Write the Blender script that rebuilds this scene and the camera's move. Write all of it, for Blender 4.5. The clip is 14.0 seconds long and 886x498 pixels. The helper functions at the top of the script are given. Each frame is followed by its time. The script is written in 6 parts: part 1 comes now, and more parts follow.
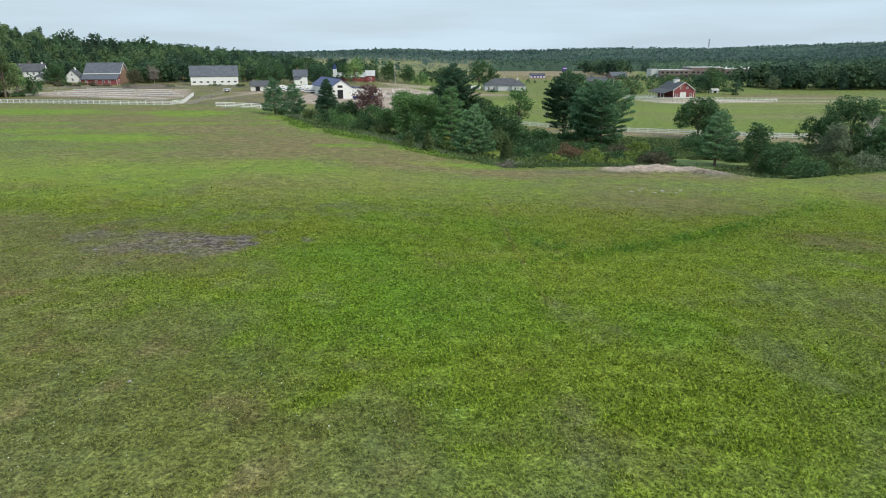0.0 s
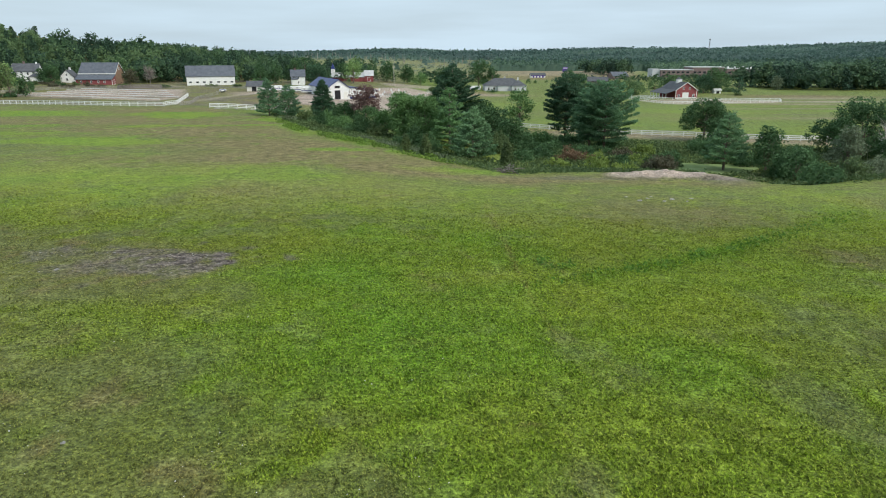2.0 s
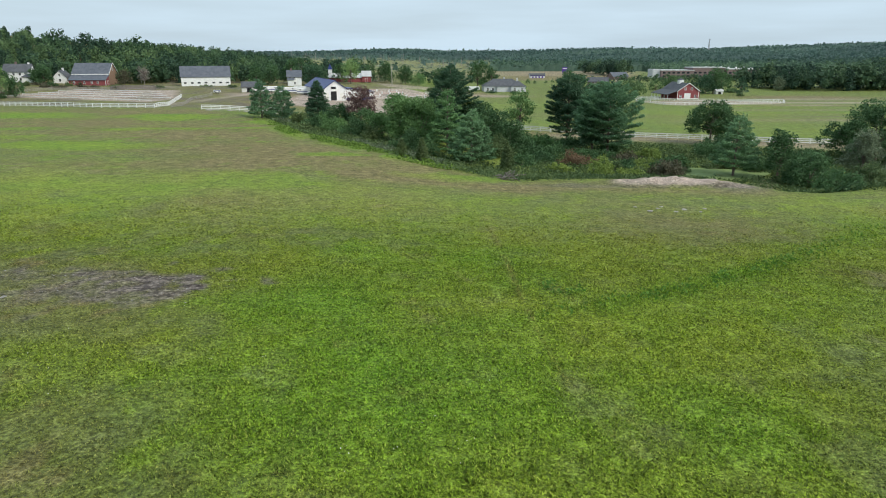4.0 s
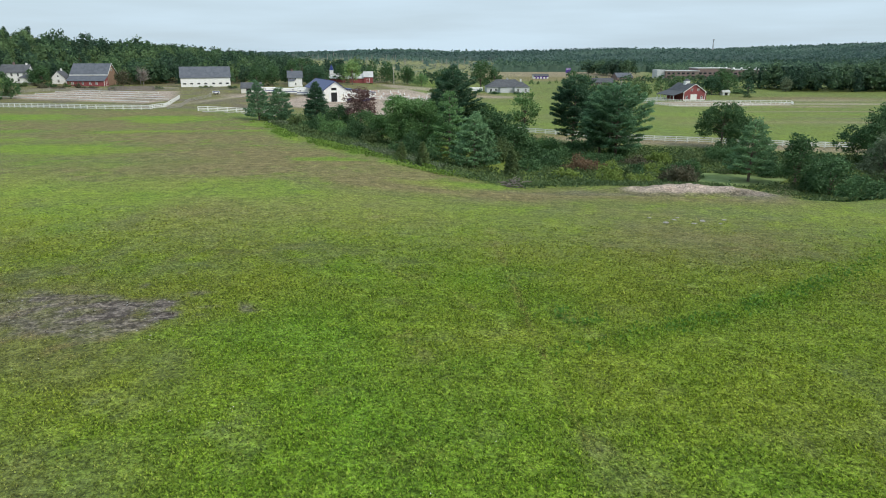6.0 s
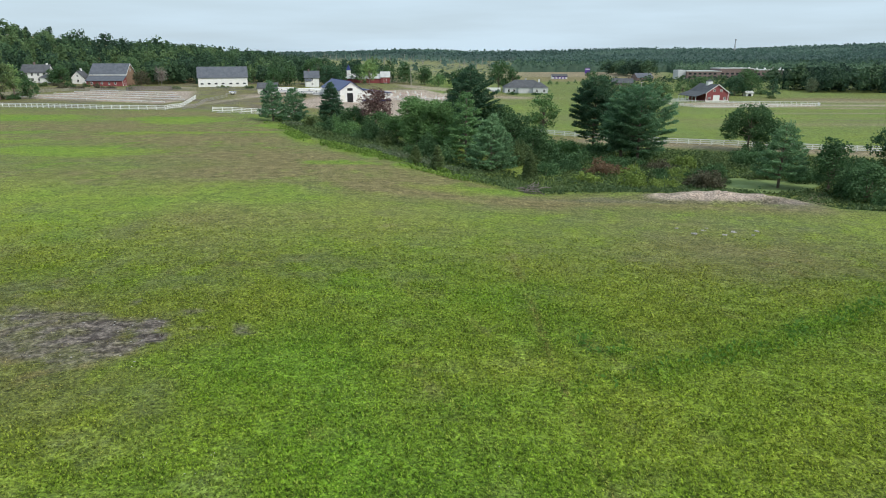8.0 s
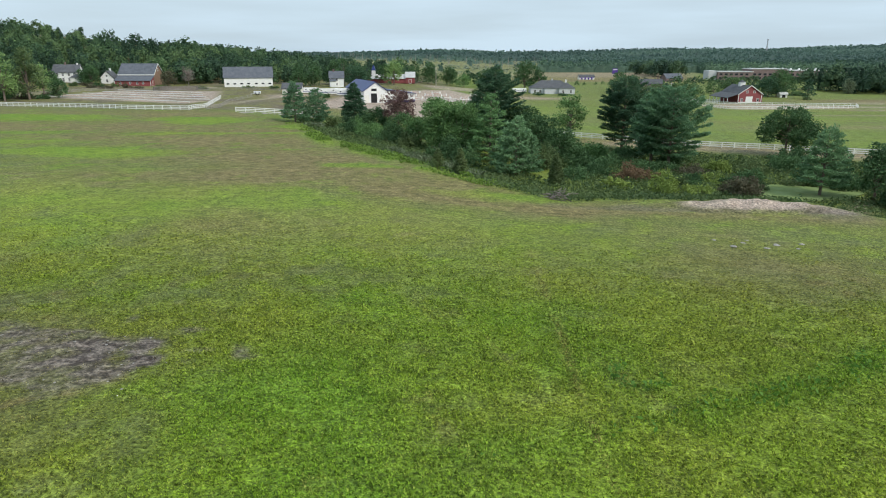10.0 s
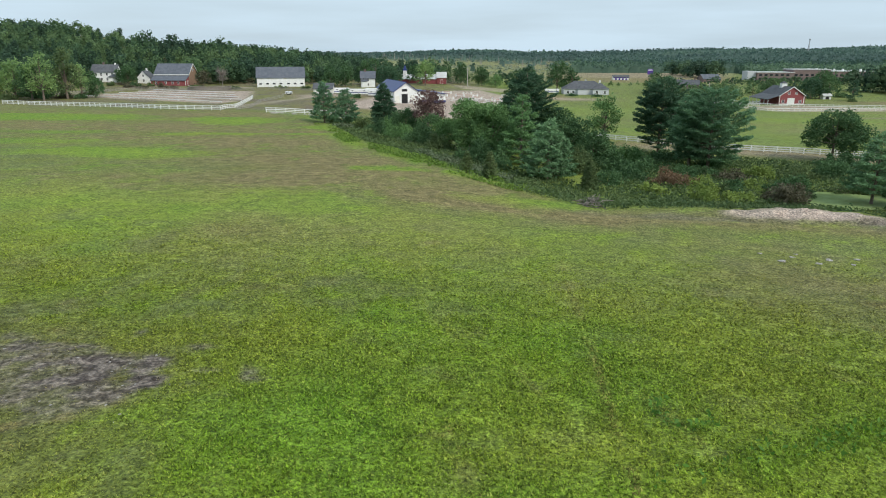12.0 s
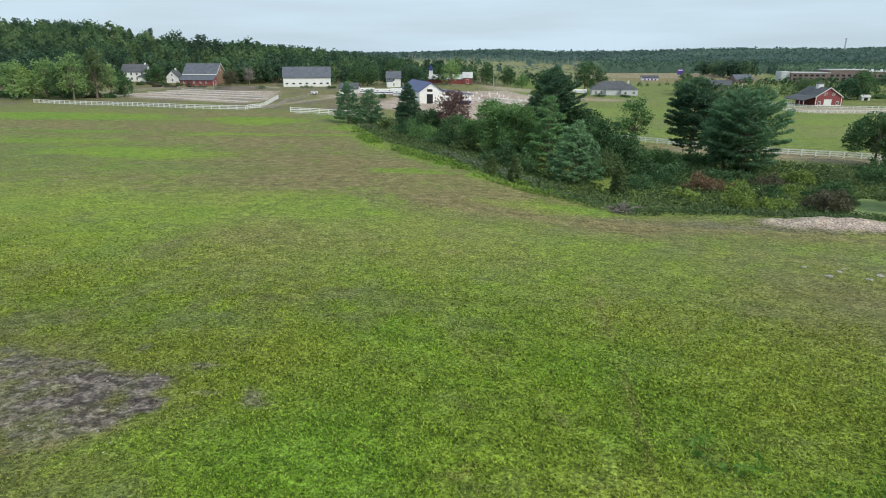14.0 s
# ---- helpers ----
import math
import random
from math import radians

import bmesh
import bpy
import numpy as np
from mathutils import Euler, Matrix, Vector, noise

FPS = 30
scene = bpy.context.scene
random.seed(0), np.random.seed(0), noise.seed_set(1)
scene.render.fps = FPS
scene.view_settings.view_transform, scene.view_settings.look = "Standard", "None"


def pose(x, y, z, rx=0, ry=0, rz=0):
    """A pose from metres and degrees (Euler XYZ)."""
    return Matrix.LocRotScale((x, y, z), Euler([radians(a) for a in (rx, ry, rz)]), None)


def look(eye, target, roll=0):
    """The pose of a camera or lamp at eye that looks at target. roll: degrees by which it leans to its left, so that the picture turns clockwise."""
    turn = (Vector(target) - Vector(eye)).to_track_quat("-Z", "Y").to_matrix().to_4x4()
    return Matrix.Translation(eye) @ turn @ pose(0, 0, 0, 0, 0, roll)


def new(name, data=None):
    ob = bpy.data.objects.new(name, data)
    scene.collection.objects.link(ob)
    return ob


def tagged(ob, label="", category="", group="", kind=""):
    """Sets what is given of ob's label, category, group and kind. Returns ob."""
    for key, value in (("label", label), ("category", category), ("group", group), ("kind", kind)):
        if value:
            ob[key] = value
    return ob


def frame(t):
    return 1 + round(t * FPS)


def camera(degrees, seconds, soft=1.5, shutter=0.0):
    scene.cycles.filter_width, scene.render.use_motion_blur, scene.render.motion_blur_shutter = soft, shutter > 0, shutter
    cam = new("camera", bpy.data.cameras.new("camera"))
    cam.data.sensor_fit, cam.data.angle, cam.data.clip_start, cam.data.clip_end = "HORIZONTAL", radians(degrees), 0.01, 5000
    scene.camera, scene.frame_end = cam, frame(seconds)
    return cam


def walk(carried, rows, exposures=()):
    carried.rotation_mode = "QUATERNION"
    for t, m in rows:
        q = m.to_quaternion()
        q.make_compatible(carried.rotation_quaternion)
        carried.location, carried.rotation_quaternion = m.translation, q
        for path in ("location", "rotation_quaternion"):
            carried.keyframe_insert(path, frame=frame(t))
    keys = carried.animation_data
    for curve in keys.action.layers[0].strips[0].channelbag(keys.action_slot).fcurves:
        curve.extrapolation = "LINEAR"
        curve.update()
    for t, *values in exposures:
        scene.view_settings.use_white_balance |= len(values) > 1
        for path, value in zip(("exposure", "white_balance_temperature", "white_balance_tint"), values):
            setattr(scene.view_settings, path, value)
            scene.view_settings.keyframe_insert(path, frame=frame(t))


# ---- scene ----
cam = camera(70.0, 14.0, 1.0)
# seconds, x, y, z, pitch, yaw of a slow drone flight over the pasture
PATH = [
    (0, 0.00, 0.00, 17.00, -17.18, -0.41), (0.5, 0.06, 1.24, 17.04, -17.19, -0.42), (1, 0.16, 2.49, 17.07, -17.19, -0.42),
    (1.5, 0.30, 3.72, 17.07, -17.20, -0.41), (2, 0.42, 4.97, 17.08, -17.21, -0.41), (2.5, 0.54, 6.27, 17.08, -17.21, -0.41),
    (3, 0.64, 7.63, 17.09, -17.21, -0.40), (3.5, 0.71, 9.04, 17.10, -17.20, -0.44), (4, 0.76, 10.46, 17.09, -17.19, -0.50),
    (4.5, 0.80, 11.86, 17.07, -17.18, -0.55), (5, 0.84, 13.22, 17.05, -17.16, -0.55), (5.5, 0.90, 14.49, 17.05, -17.15, -0.47),
    (6, 0.99, 15.64, 17.07, -17.15, -0.25), (6.5, 1.08, 16.67, 17.08, -17.16, 0.06), (7, 1.17, 17.64, 17.09, -17.16, 0.43),
    (7.5, 1.24, 18.50, 17.09, -17.16, 0.86), (8, 1.28, 19.37, 17.10, -17.15, 1.32), (8.5, 1.32, 20.29, 17.09, -17.15, 1.83),
    (9, 1.37, 21.21, 17.07, -17.14, 2.37), (9.5, 1.43, 22.13, 17.05, -17.14, 2.95), (10, 1.49, 23.02, 17.04, -17.13, 3.57),
    (10.5, 1.53, 23.84, 17.04, -17.12, 4.25), (11, 1.56, 24.58, 17.06, -17.13, 4.96), (11.5, 1.57, 25.30, 17.07, -17.13, 5.68),
    (12, 1.56, 26.01, 17.07, -17.12, 6.37), (12.5, 1.54, 26.73, 17.07, -17.13, 7.06), (13, 1.51, 27.49, 17.07, -17.13, 7.74),
    (13.5, 1.47, 28.17, 17.07, -17.13, 8.30), (14, 1.44, 28.85, 17.06, -17.13, 8.67),
]
walk(cam, [(t, pose(x, y, z, 90 + pitch, 0, yaw)) for t, x, y, z, pitch, yaw in PATH])
scene.view_settings.exposure = 0.0

# ---- sky and sun: a thin bright overcast ----
world = bpy.data.worlds.new("sky")
scene.world = world
world.use_nodes = True
wn, wl = world.node_tree.nodes, world.node_tree.links
wn.clear()
w_out, w_bg = wn.new("ShaderNodeOutputWorld"), wn.new("ShaderNodeBackground")
w_sky = wn.new("ShaderNodeTexSky")
w_sky.sky_type, w_sky.sun_disc = "NISHITA", False
w_sky.sun_elevation, w_sky.sun_rotation = radians(42), radians(126)
w_sky.air_density, w_sky.dust_density = 1.0, 2.0
w_scale = wn.new("ShaderNodeVectorMath")
w_scale.operation = "SCALE"
w_scale.inputs["Scale"].default_value = 0.8
wl.new(w_sky.outputs[0], w_scale.inputs[0])
w_co, w_map, w_cloud = wn.new("ShaderNodeTexCoord"), wn.new("ShaderNodeMapping"), wn.new("ShaderNodeTexNoise")
w_map.inputs["Scale"].default_value = (1.6, 1.6, 16.0)
w_map.inputs["Rotation"].default_value = (0.03, -0.05, 0.4)
w_cloud.inputs["Scale"].default_value, w_cloud.inputs["Detail"].default_value = 1.7, 5.0
w_ramp = wn.new("ShaderNodeMapRange")
w_ramp.inputs["From Min"].default_value, w_ramp.inputs["From Max"].default_value = 0.36, 0.66
w_ramp.inputs["To Min"].default_value, w_ramp.inputs["To Max"].default_value = 0.78, 0.98
w_mix = wn.new("ShaderNodeMix")
w_mix.data_type = "RGBA"
w_mix.inputs["B"].default_value = (6.35, 7.95, 9.15, 1)
wl.new(w_co.outputs["Generated"], w_map.inputs[0])
wl.new(w_map.outputs[0], w_cloud.inputs["Vector"])
wl.new(w_cloud.outputs[0], w_ramp.inputs["Value"])
wl.new(w_ramp.outputs[0], w_mix.inputs["Factor"])
wl.new(w_scale.outputs[0], w_mix.inputs["A"])
wl.new(w_mix.outputs["Result"], w_bg.inputs["Color"])
w_bg.inputs["Strength"].default_value = 0.1
wl.new(w_bg.outputs[0], w_out.inputs[0])

sun = new("sun", bpy.data.lights.new("sun", "SUN"))
sun.data.energy, sun.data.angle, sun.data.color = 2.7, radians(16), (1.0, 0.95, 0.87)
sun.matrix_world = look((50, -36, 55), (0, 0, 0))


# ---- materials ----
def shader(name, rough=0.8, metal=0.0):
    m = bpy.data.materials.new(name)
    m.use_nodes = True
    b = m.node_tree.nodes["Principled BSDF"]
    b.inputs["Roughness"].default_value, b.inputs["Metallic"].default_value = rough, metal
    b.inputs["Specular IOR Level"].default_value = 0.25
    return m, m.node_tree.nodes, m.node_tree.links, b


def mixed(n, l, fac, a, b, how="MIX"):
    """A colour mix node; fac, a and b are sockets or values."""
    k = n.new("ShaderNodeMix")
    k.data_type, k.blend_type = "RGBA", how
    for key, v in (("Factor", fac), ("A", a), ("B", b)):
        if isinstance(v, (int, float)):
            k.inputs[key].default_value = v
        elif isinstance(v, tuple):
            k.inputs[key].default_value = (*v, 1) if len(v) == 3 else v
        else:
            l.new(v, k.inputs[key])
    return k.outputs["Result"]


def grain(n, l, scale, detail=4.0, lo=0.35, hi=0.65, stretch=(1, 1, 1), where="Object"):
    """A noise socket from 0 to 1, at scale per metre."""
    co, mp, tx, rg = n.new("ShaderNodeTexCoord"), n.new("ShaderNodeMapping"), n.new("ShaderNodeTexNoise"), n.new("ShaderNodeMapRange")
    mp.inputs["Scale"].default_value = stretch
    tx.inputs["Scale"].default_value, tx.inputs["Detail"].default_value = scale, detail
    rg.inputs["From Min"].default_value, rg.inputs["From Max"].default_value = lo, hi
    if where == "Position":
        ge = n.new("ShaderNodeNewGeometry")
        l.new(ge.outputs["Position"], mp.inputs[0])
    else:
        l.new(co.outputs[where], mp.inputs[0])
    l.new(mp.outputs[0], tx.inputs["Vector"])
    l.new(tx.outputs[0], rg.inputs["Value"])
    return rg.outputs[0]


def bumped(n, l, b, height, strength=0.5, distance=0.05):
    k = n.new("ShaderNodeBump")
    k.inputs["Strength"].default_value, k.inputs["Distance"].default_value = strength, distance
    l.new(height, k.inputs["Height"])
    l.new(k.outputs[0], b.inputs["Normal"])


def plain(name, a, b_col, scale=3.0, rough=0.7, metal=0.0, bump=0.3, fine=25.0, stretch=(1, 1, 1)):
    """A surface of two close colours, with grain at two sizes."""
    m, n, l, b = shader(name, rough, metal)
    big, small = grain(n, l, scale, 5, stretch=stretch), grain(n, l, fine, 3, stretch=stretch)
    col = mixed(n, l, big, a, b_col)
    col = mixed(n, l, 0.25, col, mixed(n, l, small, tuple(c * 0.6 for c in a), tuple(min(1, c * 1.3) for c in b_col)))
    l.new(col, b.inputs["Base Color"])
    if bump:
        bumped(n, l, b, small, bump, 0.02)
    return m


def foliage(name, dark, mid, light, patch=0.12, clear=0.33):
    """Leaves: each clump has its own tone, and stands of several metres differ."""
    m, n, l, b = shader(name, 0.65)
    ge = n.new("ShaderNodeNewGeometry")
    stand = grain(n, l, patch, 2, 0.35, 0.65, where="Position")
    tone = mixed(n, l, ge.outputs["Random Per Island"], dark, light)
    col = mixed(n, l, 0.55, tone, mixed(n, l, stand, dark, mid))
    l.new(col, b.inputs["Base Color"])
    tr, mx = n.new("ShaderNodeBsdfTranslucent"), n.new("ShaderNodeMixShader")
    l.new(col, tr.inputs["Color"])
    mx.inputs[0].default_value = clear
    l.new(b.outputs[0], mx.inputs[1])
    l.new(tr.outputs[0], mx.inputs[2])
    l.new(mx.outputs[0], n["Material Output"].inputs[0])
    return m


def stand_leaves(name, dark, mid, light, clumps=0.4, lumpy=0.6, single=0.22, clear=0.3):
    """Woods: the attribute tone tells each tree's kind, from dark pine over oak to pale ash."""
    m, n, l, b = shader(name, 0.65)
    at, ge = n.new("ShaderNodeAttribute"), n.new("ShaderNodeNewGeometry")
    at.attribute_name = "tone"
    rp = n.new("ShaderNodeValToRGB")
    rp.color_ramp.elements[0].color, rp.color_ramp.elements[1].color = (*dark, 1), (*light, 1)
    rp.color_ramp.elements.new(0.5).color = (*mid, 1)
    l.new(at.outputs["Fac"], rp.inputs[0])
    col = mixed(n, l, single, rp.outputs[0], mixed(n, l, ge.outputs["Random Per Island"], (0.25, 0.25, 0.25), (0.80, 0.80, 0.74)), "OVERLAY")
    fine = grain(n, l, 0.7, 6, 0.36, 0.64, where="Position")
    col = mixed(n, l, clumps, col, mixed(n, l, fine, (0.16, 0.16, 0.18), (0.76, 0.76, 0.72)), "OVERLAY")
    bumped(n, l, b, fine, lumpy, 1.0)
    l.new(col, b.inputs["Base Color"])
    tr, mx = n.new("ShaderNodeBsdfTranslucent"), n.new("ShaderNodeMixShader")
    l.new(col, tr.inputs["Color"])
    mx.inputs[0].default_value = clear
    l.new(b.outputs[0], mx.inputs[1])
    l.new(tr.outputs[0], mx.inputs[2])
    l.new(mx.outputs[0], n["Material Output"].inputs[0])
    return m


def turf(name, blades):
    """Pasture: the attribute cover holds lush, dry, mud and sand shares; stand holds the streaks."""
    m, n, l, b = shader(name, 0.85)
    at = n.new("ShaderNodeAttribute")
    at.attribute_name = "cover"
    sp = n.new("ShaderNodeSeparateColor")
    l.new(at.outputs["Color"], sp.inputs[0])
    mid = grain(n, l, 0.75, 6, 0.32, 0.68, where="Position")
    small = grain(n, l, 4.5, 3, 0.3, 0.7, where="Position")
    wide = grain(n, l, 0.13, 3, 0.35, 0.65, where="Position")
    lush = mixed(n, l, mid, (0.117, 0.252, 0.016), (0.175, 0.333, 0.026))
    hue = n.new("ShaderNodeAttribute")
    hue.attribute_name = "yellowing"
    lush = mixed(n, l, hue.outputs["Fac"], lush, mixed(n, l, mid, (0.200, 0.274, 0.025), (0.275, 0.348, 0.042)))
    dull = mixed(n, l, mid, (0.128, 0.166, 0.054), (0.186, 0.226, 0.074))
    dull = mixed(n, l, wide, dull, (0.168, 0.206, 0.042))
    col = mixed(n, l, sp.outputs[0], dull, lush)
    speck = grain(n, l, 0.8, 10, 0.38, 0.62, (0.7, 1, 1), "Position")
    col = mixed(n, l, sp.outputs[1], col, mixed(n, l, speck, (0.190, 0.160, 0.066), (0.262, 0.216, 0.102)))
    mud = mixed(n, l, grain(n, l, 2.2, 8, 0.40, 0.62, where="Position"), (0.080, 0.062, 0.058), (0.260, 0.215, 0.196))
    col = mixed(n, l, sp.outputs[2], col, mud)
    sand = mixed(n, l, mid, (0.410, 0.318, 0.282), (0.53, 0.430, 0.385))
    col = mixed(n, l, at.outputs["Alpha"], col, sand)
    if blades:
        ge = n.new("ShaderNodeNewGeometry")
        col = mixed(n, l, 1.0, col, mixed(n, l, ge.outputs["Random Per Island"], (0.66, 0.68, 0.58), (1.58, 1.56, 1.40)), "MULTIPLY")
        straw = n.new("ShaderNodeMapRange")
        straw.inputs["From Min"].default_value, straw.inputs["From Max"].default_value, straw.inputs["To Max"].default_value = 0.80, 0.84, 0.38
        l.new(ge.outputs["Random Per Island"], straw.inputs["Value"])
        col = mixed(n, l, straw.outputs[0], col, (0.320, 0.300, 0.095))
        # tone mottling; its dark side paints in shaded gaps between tufts
        col = mixed(n, l, 1.0, col, mixed(n, l, grain(n, l, 6.5, 6, 0.40, 0.58, where="Position"), (0.38, 0.39, 0.38), (1.43, 1.41, 1.37)), "MULTIPLY")
        tr, mx = n.new("ShaderNodeBsdfTranslucent"), n.new("ShaderNodeMixShader")
        l.new(col, tr.inputs["Color"])
        mx.inputs[0].default_value = 0.42
        l.new(b.outputs[0], mx.inputs[1])
        l.new(tr.outputs[0], mx.inputs[2])
        l.new(mx.outputs[0], n["Material Output"].inputs[0])
    else:
        tuft = grain(n, l, 1.6, 5, 0.36, 0.62, where="Position")
        col = mixed(n, l, 0.26, col, mixed(n, l, tuft, (0.14, 0.15, 0.15), (0.82, 0.82, 0.78)), "OVERLAY")
        fine = grain(n, l, 11.0, 4, 0.32, 0.68, where="Position")
        # dark end of the small grain stands in for streaks of shadow
        col = mixed(n, l, 0.78, col, mixed(n, l, small, (0.10, 0.10, 0.10), (0.80, 0.80, 0.76)), "OVERLAY")
        col = mixed(n, l, 0.55, col, mixed(n, l, fine, (0.08, 0.10, 0.10), (0.72, 0.72, 0.68)), "OVERLAY")
        col = mixed(n, l, 0.16, col, mixed(n, l, speck, (0.27, 0.27, 0.28), (0.72, 0.72, 0.66)), "OVERLAY")
        bumped(n, l, b, small, 0.7, 0.12)
    l.new(col, b.inputs["Base Color"])
    return m


M = dict(
    turf=turf("pasture_turf", False),
    blade=turf("grass_blades", True),
    bark=plain("bark", (0.11, 0.085, 0.065), (0.19, 0.155, 0.125), 1.5, 0.9, bump=0.8, stretch=(4, 4, 1)),
    dead=plain("dead_wood", (0.36, 0.33, 0.30), (0.50, 0.47, 0.43), 2.0, 0.9),
    pine=foliage("pine_needles", (0.084, 0.180, 0.100), (0.225, 0.385, 0.200), (0.275, 0.460, 0.245), clear=0.6),
    bluepine=foliage("blue_pine_needles", (0.096, 0.188, 0.092), (0.206, 0.352, 0.168), (0.256, 0.428, 0.206)),
    freshpine=foliage("fresh_green_needles", (0.100, 0.205, 0.078), (0.215, 0.380, 0.150), (0.260, 0.450, 0.180)),
    spruce=foliage("spruce_needles", (0.034, 0.086, 0.047), (0.086, 0.166, 0.086), (0.098, 0.189, 0.099)),
    bright=foliage("bright_leaves", (0.085, 0.175, 0.060), (0.190, 0.330, 0.115), (0.215, 0.370, 0.130)),
    leaf=foliage("green_leaves", (0.038, 0.090, 0.038), (0.106, 0.200, 0.078), (0.140, 0.252, 0.098)),
    midgreen=foliage("olive_green_leaves", (0.070, 0.130, 0.055), (0.165, 0.260, 0.110), (0.205, 0.315, 0.135)),
    light=foliage("light_green_leaves", (0.160, 0.265, 0.095), (0.300, 0.440, 0.160), (0.340, 0.490, 0.185)),
    yellow=foliage("yellow_green_leaves", (0.143, 0.215, 0.052), (0.272, 0.358, 0.086), (0.329, 0.415, 0.108)),
    copper=foliage("copper_leaves", (0.104, 0.060, 0.057), (0.208, 0.127, 0.114), (0.260, 0.163, 0.143)),
    silver=foliage("silvery_leaves", (0.110, 0.150, 0.085), (0.215, 0.265, 0.160), (0.270, 0.325, 0.200)),
    scrub=foliage("scrub_leaves", (0.060, 0.108, 0.046), (0.160, 0.220, 0.082), (0.215, 0.280, 0.105), 0.22),
    # weed green, darkened so that its colour carries the trees' shade
    shaded_reed=foliage("shaded_rank_weeds", (0.048, 0.092, 0.038), (0.125, 0.180, 0.066), (0.175, 0.230, 0.086), 0.18),
    weed=foliage("bank_weed_leaves", (0.070, 0.165, 0.026), (0.115, 0.240, 0.036), (0.165, 0.320, 0.050), 0.3),
    fresh=foliage("fresh_weed_leaves", (0.095, 0.165, 0.034), (0.185, 0.290, 0.050), (0.255, 0.385, 0.066), 0.3),
    rust=foliage("rusty_weeds", (0.145, 0.095, 0.058), (0.255, 0.165, 0.098), (0.290, 0.205, 0.120), 0.4),
    umber=foliage("brown_green_shrub", (0.078, 0.078, 0.049), (0.150, 0.143, 0.086), (0.195, 0.176, 0.111), 0.5),
    woods=stand_leaves("mixed_woods", (0.052, 0.104, 0.064), (0.082, 0.155, 0.074), (0.140, 0.222, 0.094)),
    # bluish, low-contrast greens: the haze of distance is painted into these colours
    hazy_farwoods=stand_leaves("distant_woods", (0.074, 0.126, 0.112), (0.098, 0.164, 0.136), (0.132, 0.212, 0.162), 0.15, 0.1, 0.08, 0.5),
    darkwoods=stand_leaves("dark_woods", (0.042, 0.086, 0.060), (0.066, 0.126, 0.072), (0.105, 0.175, 0.088)),
    # a weaker haze tint is mixed into the valley greens too
    hazy_midwoods=stand_leaves("valley_woods", (0.066, 0.120, 0.092), (0.096, 0.164, 0.112), (0.146, 0.232, 0.138), 0.2, 0.2, 0.14, 0.45),
    # sage scrub colour, lightened and blued to hold some distance haze
    marsh=foliage("pale_hazed_marsh_scrub", (0.185, 0.235, 0.165), (0.285, 0.340, 0.240), (0.320, 0.375, 0.270), 0.02),
    white=plain("white_paint", (0.74, 0.74, 0.72), (0.82, 0.82, 0.80), 0.8, 0.55, bump=0.1),
    cream=plain("cream_paint", (0.74, 0.72, 0.66), (0.80, 0.78, 0.72), 0.6, 0.6, bump=0.1),
    red=plain("barn_red_boards", (0.21, 0.055, 0.060), (0.29, 0.085, 0.086), 1.2, 0.75, stretch=(6, 6, 0.4)),
    brown=plain("weathered_boards", (0.20, 0.125, 0.085), (0.30, 0.20, 0.14), 1.2, 0.85, stretch=(6, 6, 0.4)),
    slate=plain("grey_shingles", (0.088, 0.100, 0.122), (0.140, 0.152, 0.175), 0.6, 0.8, fine=8.0),
    asphalt=plain("dark_shingles", (0.075, 0.080, 0.090), (0.120, 0.125, 0.135), 0.6, 0.85, fine=8.0),
    blue=plain("blue_metal_roof", (0.035, 0.050, 0.16), (0.050, 0.068, 0.20), 0.5, 0.4, 0.3, bump=0.1),
    bluetrim=plain("blue_trim", (0.03, 0.045, 0.16), (0.04, 0.06, 0.20), 0.5, 0.5),
    greywall=plain("grey_siding", (0.50, 0.51, 0.53), (0.60, 0.61, 0.63), 0.7, 0.7, stretch=(0.5, 0.5, 6)),
    brick=plain("red_brick", (0.175, 0.125, 0.122), (0.25, 0.185, 0.175), 0.5, 0.85, fine=6.0),
    rosepaint=plain("faded_rose_paint", (0.50, 0.26, 0.25), (0.60, 0.36, 0.34), 0.8, 0.6),
    purple=plain("purple_paint", (0.085, 0.045, 0.25), (0.11, 0.06, 0.31), 0.6, 0.6),
    tin=plain("pale_metal_roof", (0.48, 0.48, 0.47), (0.60, 0.60, 0.58), 0.4, 0.5, 0.2),
    # near-black paint on solid panels, standing in for unlit insides behind doors and hatches
    dark=plain("unlit_inside_paint", (0.018, 0.018, 0.020), (0.030, 0.030, 0.032), 1.0, 0.9),
    greywood=plain("grey_weathered_rail", (0.26, 0.24, 0.215), (0.38, 0.355, 0.32), 1.5, 0.9),
    brushwood=plain("dead_brushwood", (0.15, 0.13, 0.115), (0.25, 0.225, 0.20), 2.0, 0.9),
    stone=plain("field_stone", (0.30, 0.28, 0.255), (0.46, 0.44, 0.41), 1.2, 0.9, bump=0.8),
    rubber=plain("tyre_rubber", (0.02, 0.02, 0.02), (0.035, 0.035, 0.035), 3, 0.9),
    steel=plain("galvanised_steel", (0.42, 0.43, 0.44), (0.52, 0.53, 0.54), 1.0, 0.45, 0.7),
)
m, n, l, b = shader("window_glass", 0.08)
b.inputs["Base Color"].default_value = (0.03, 0.035, 0.04, 1)
b.inputs["Specular IOR Level"].default_value = 0.5
M["glass"] = m
m, n, l, b = shader("pond_duckweed", 0.9)
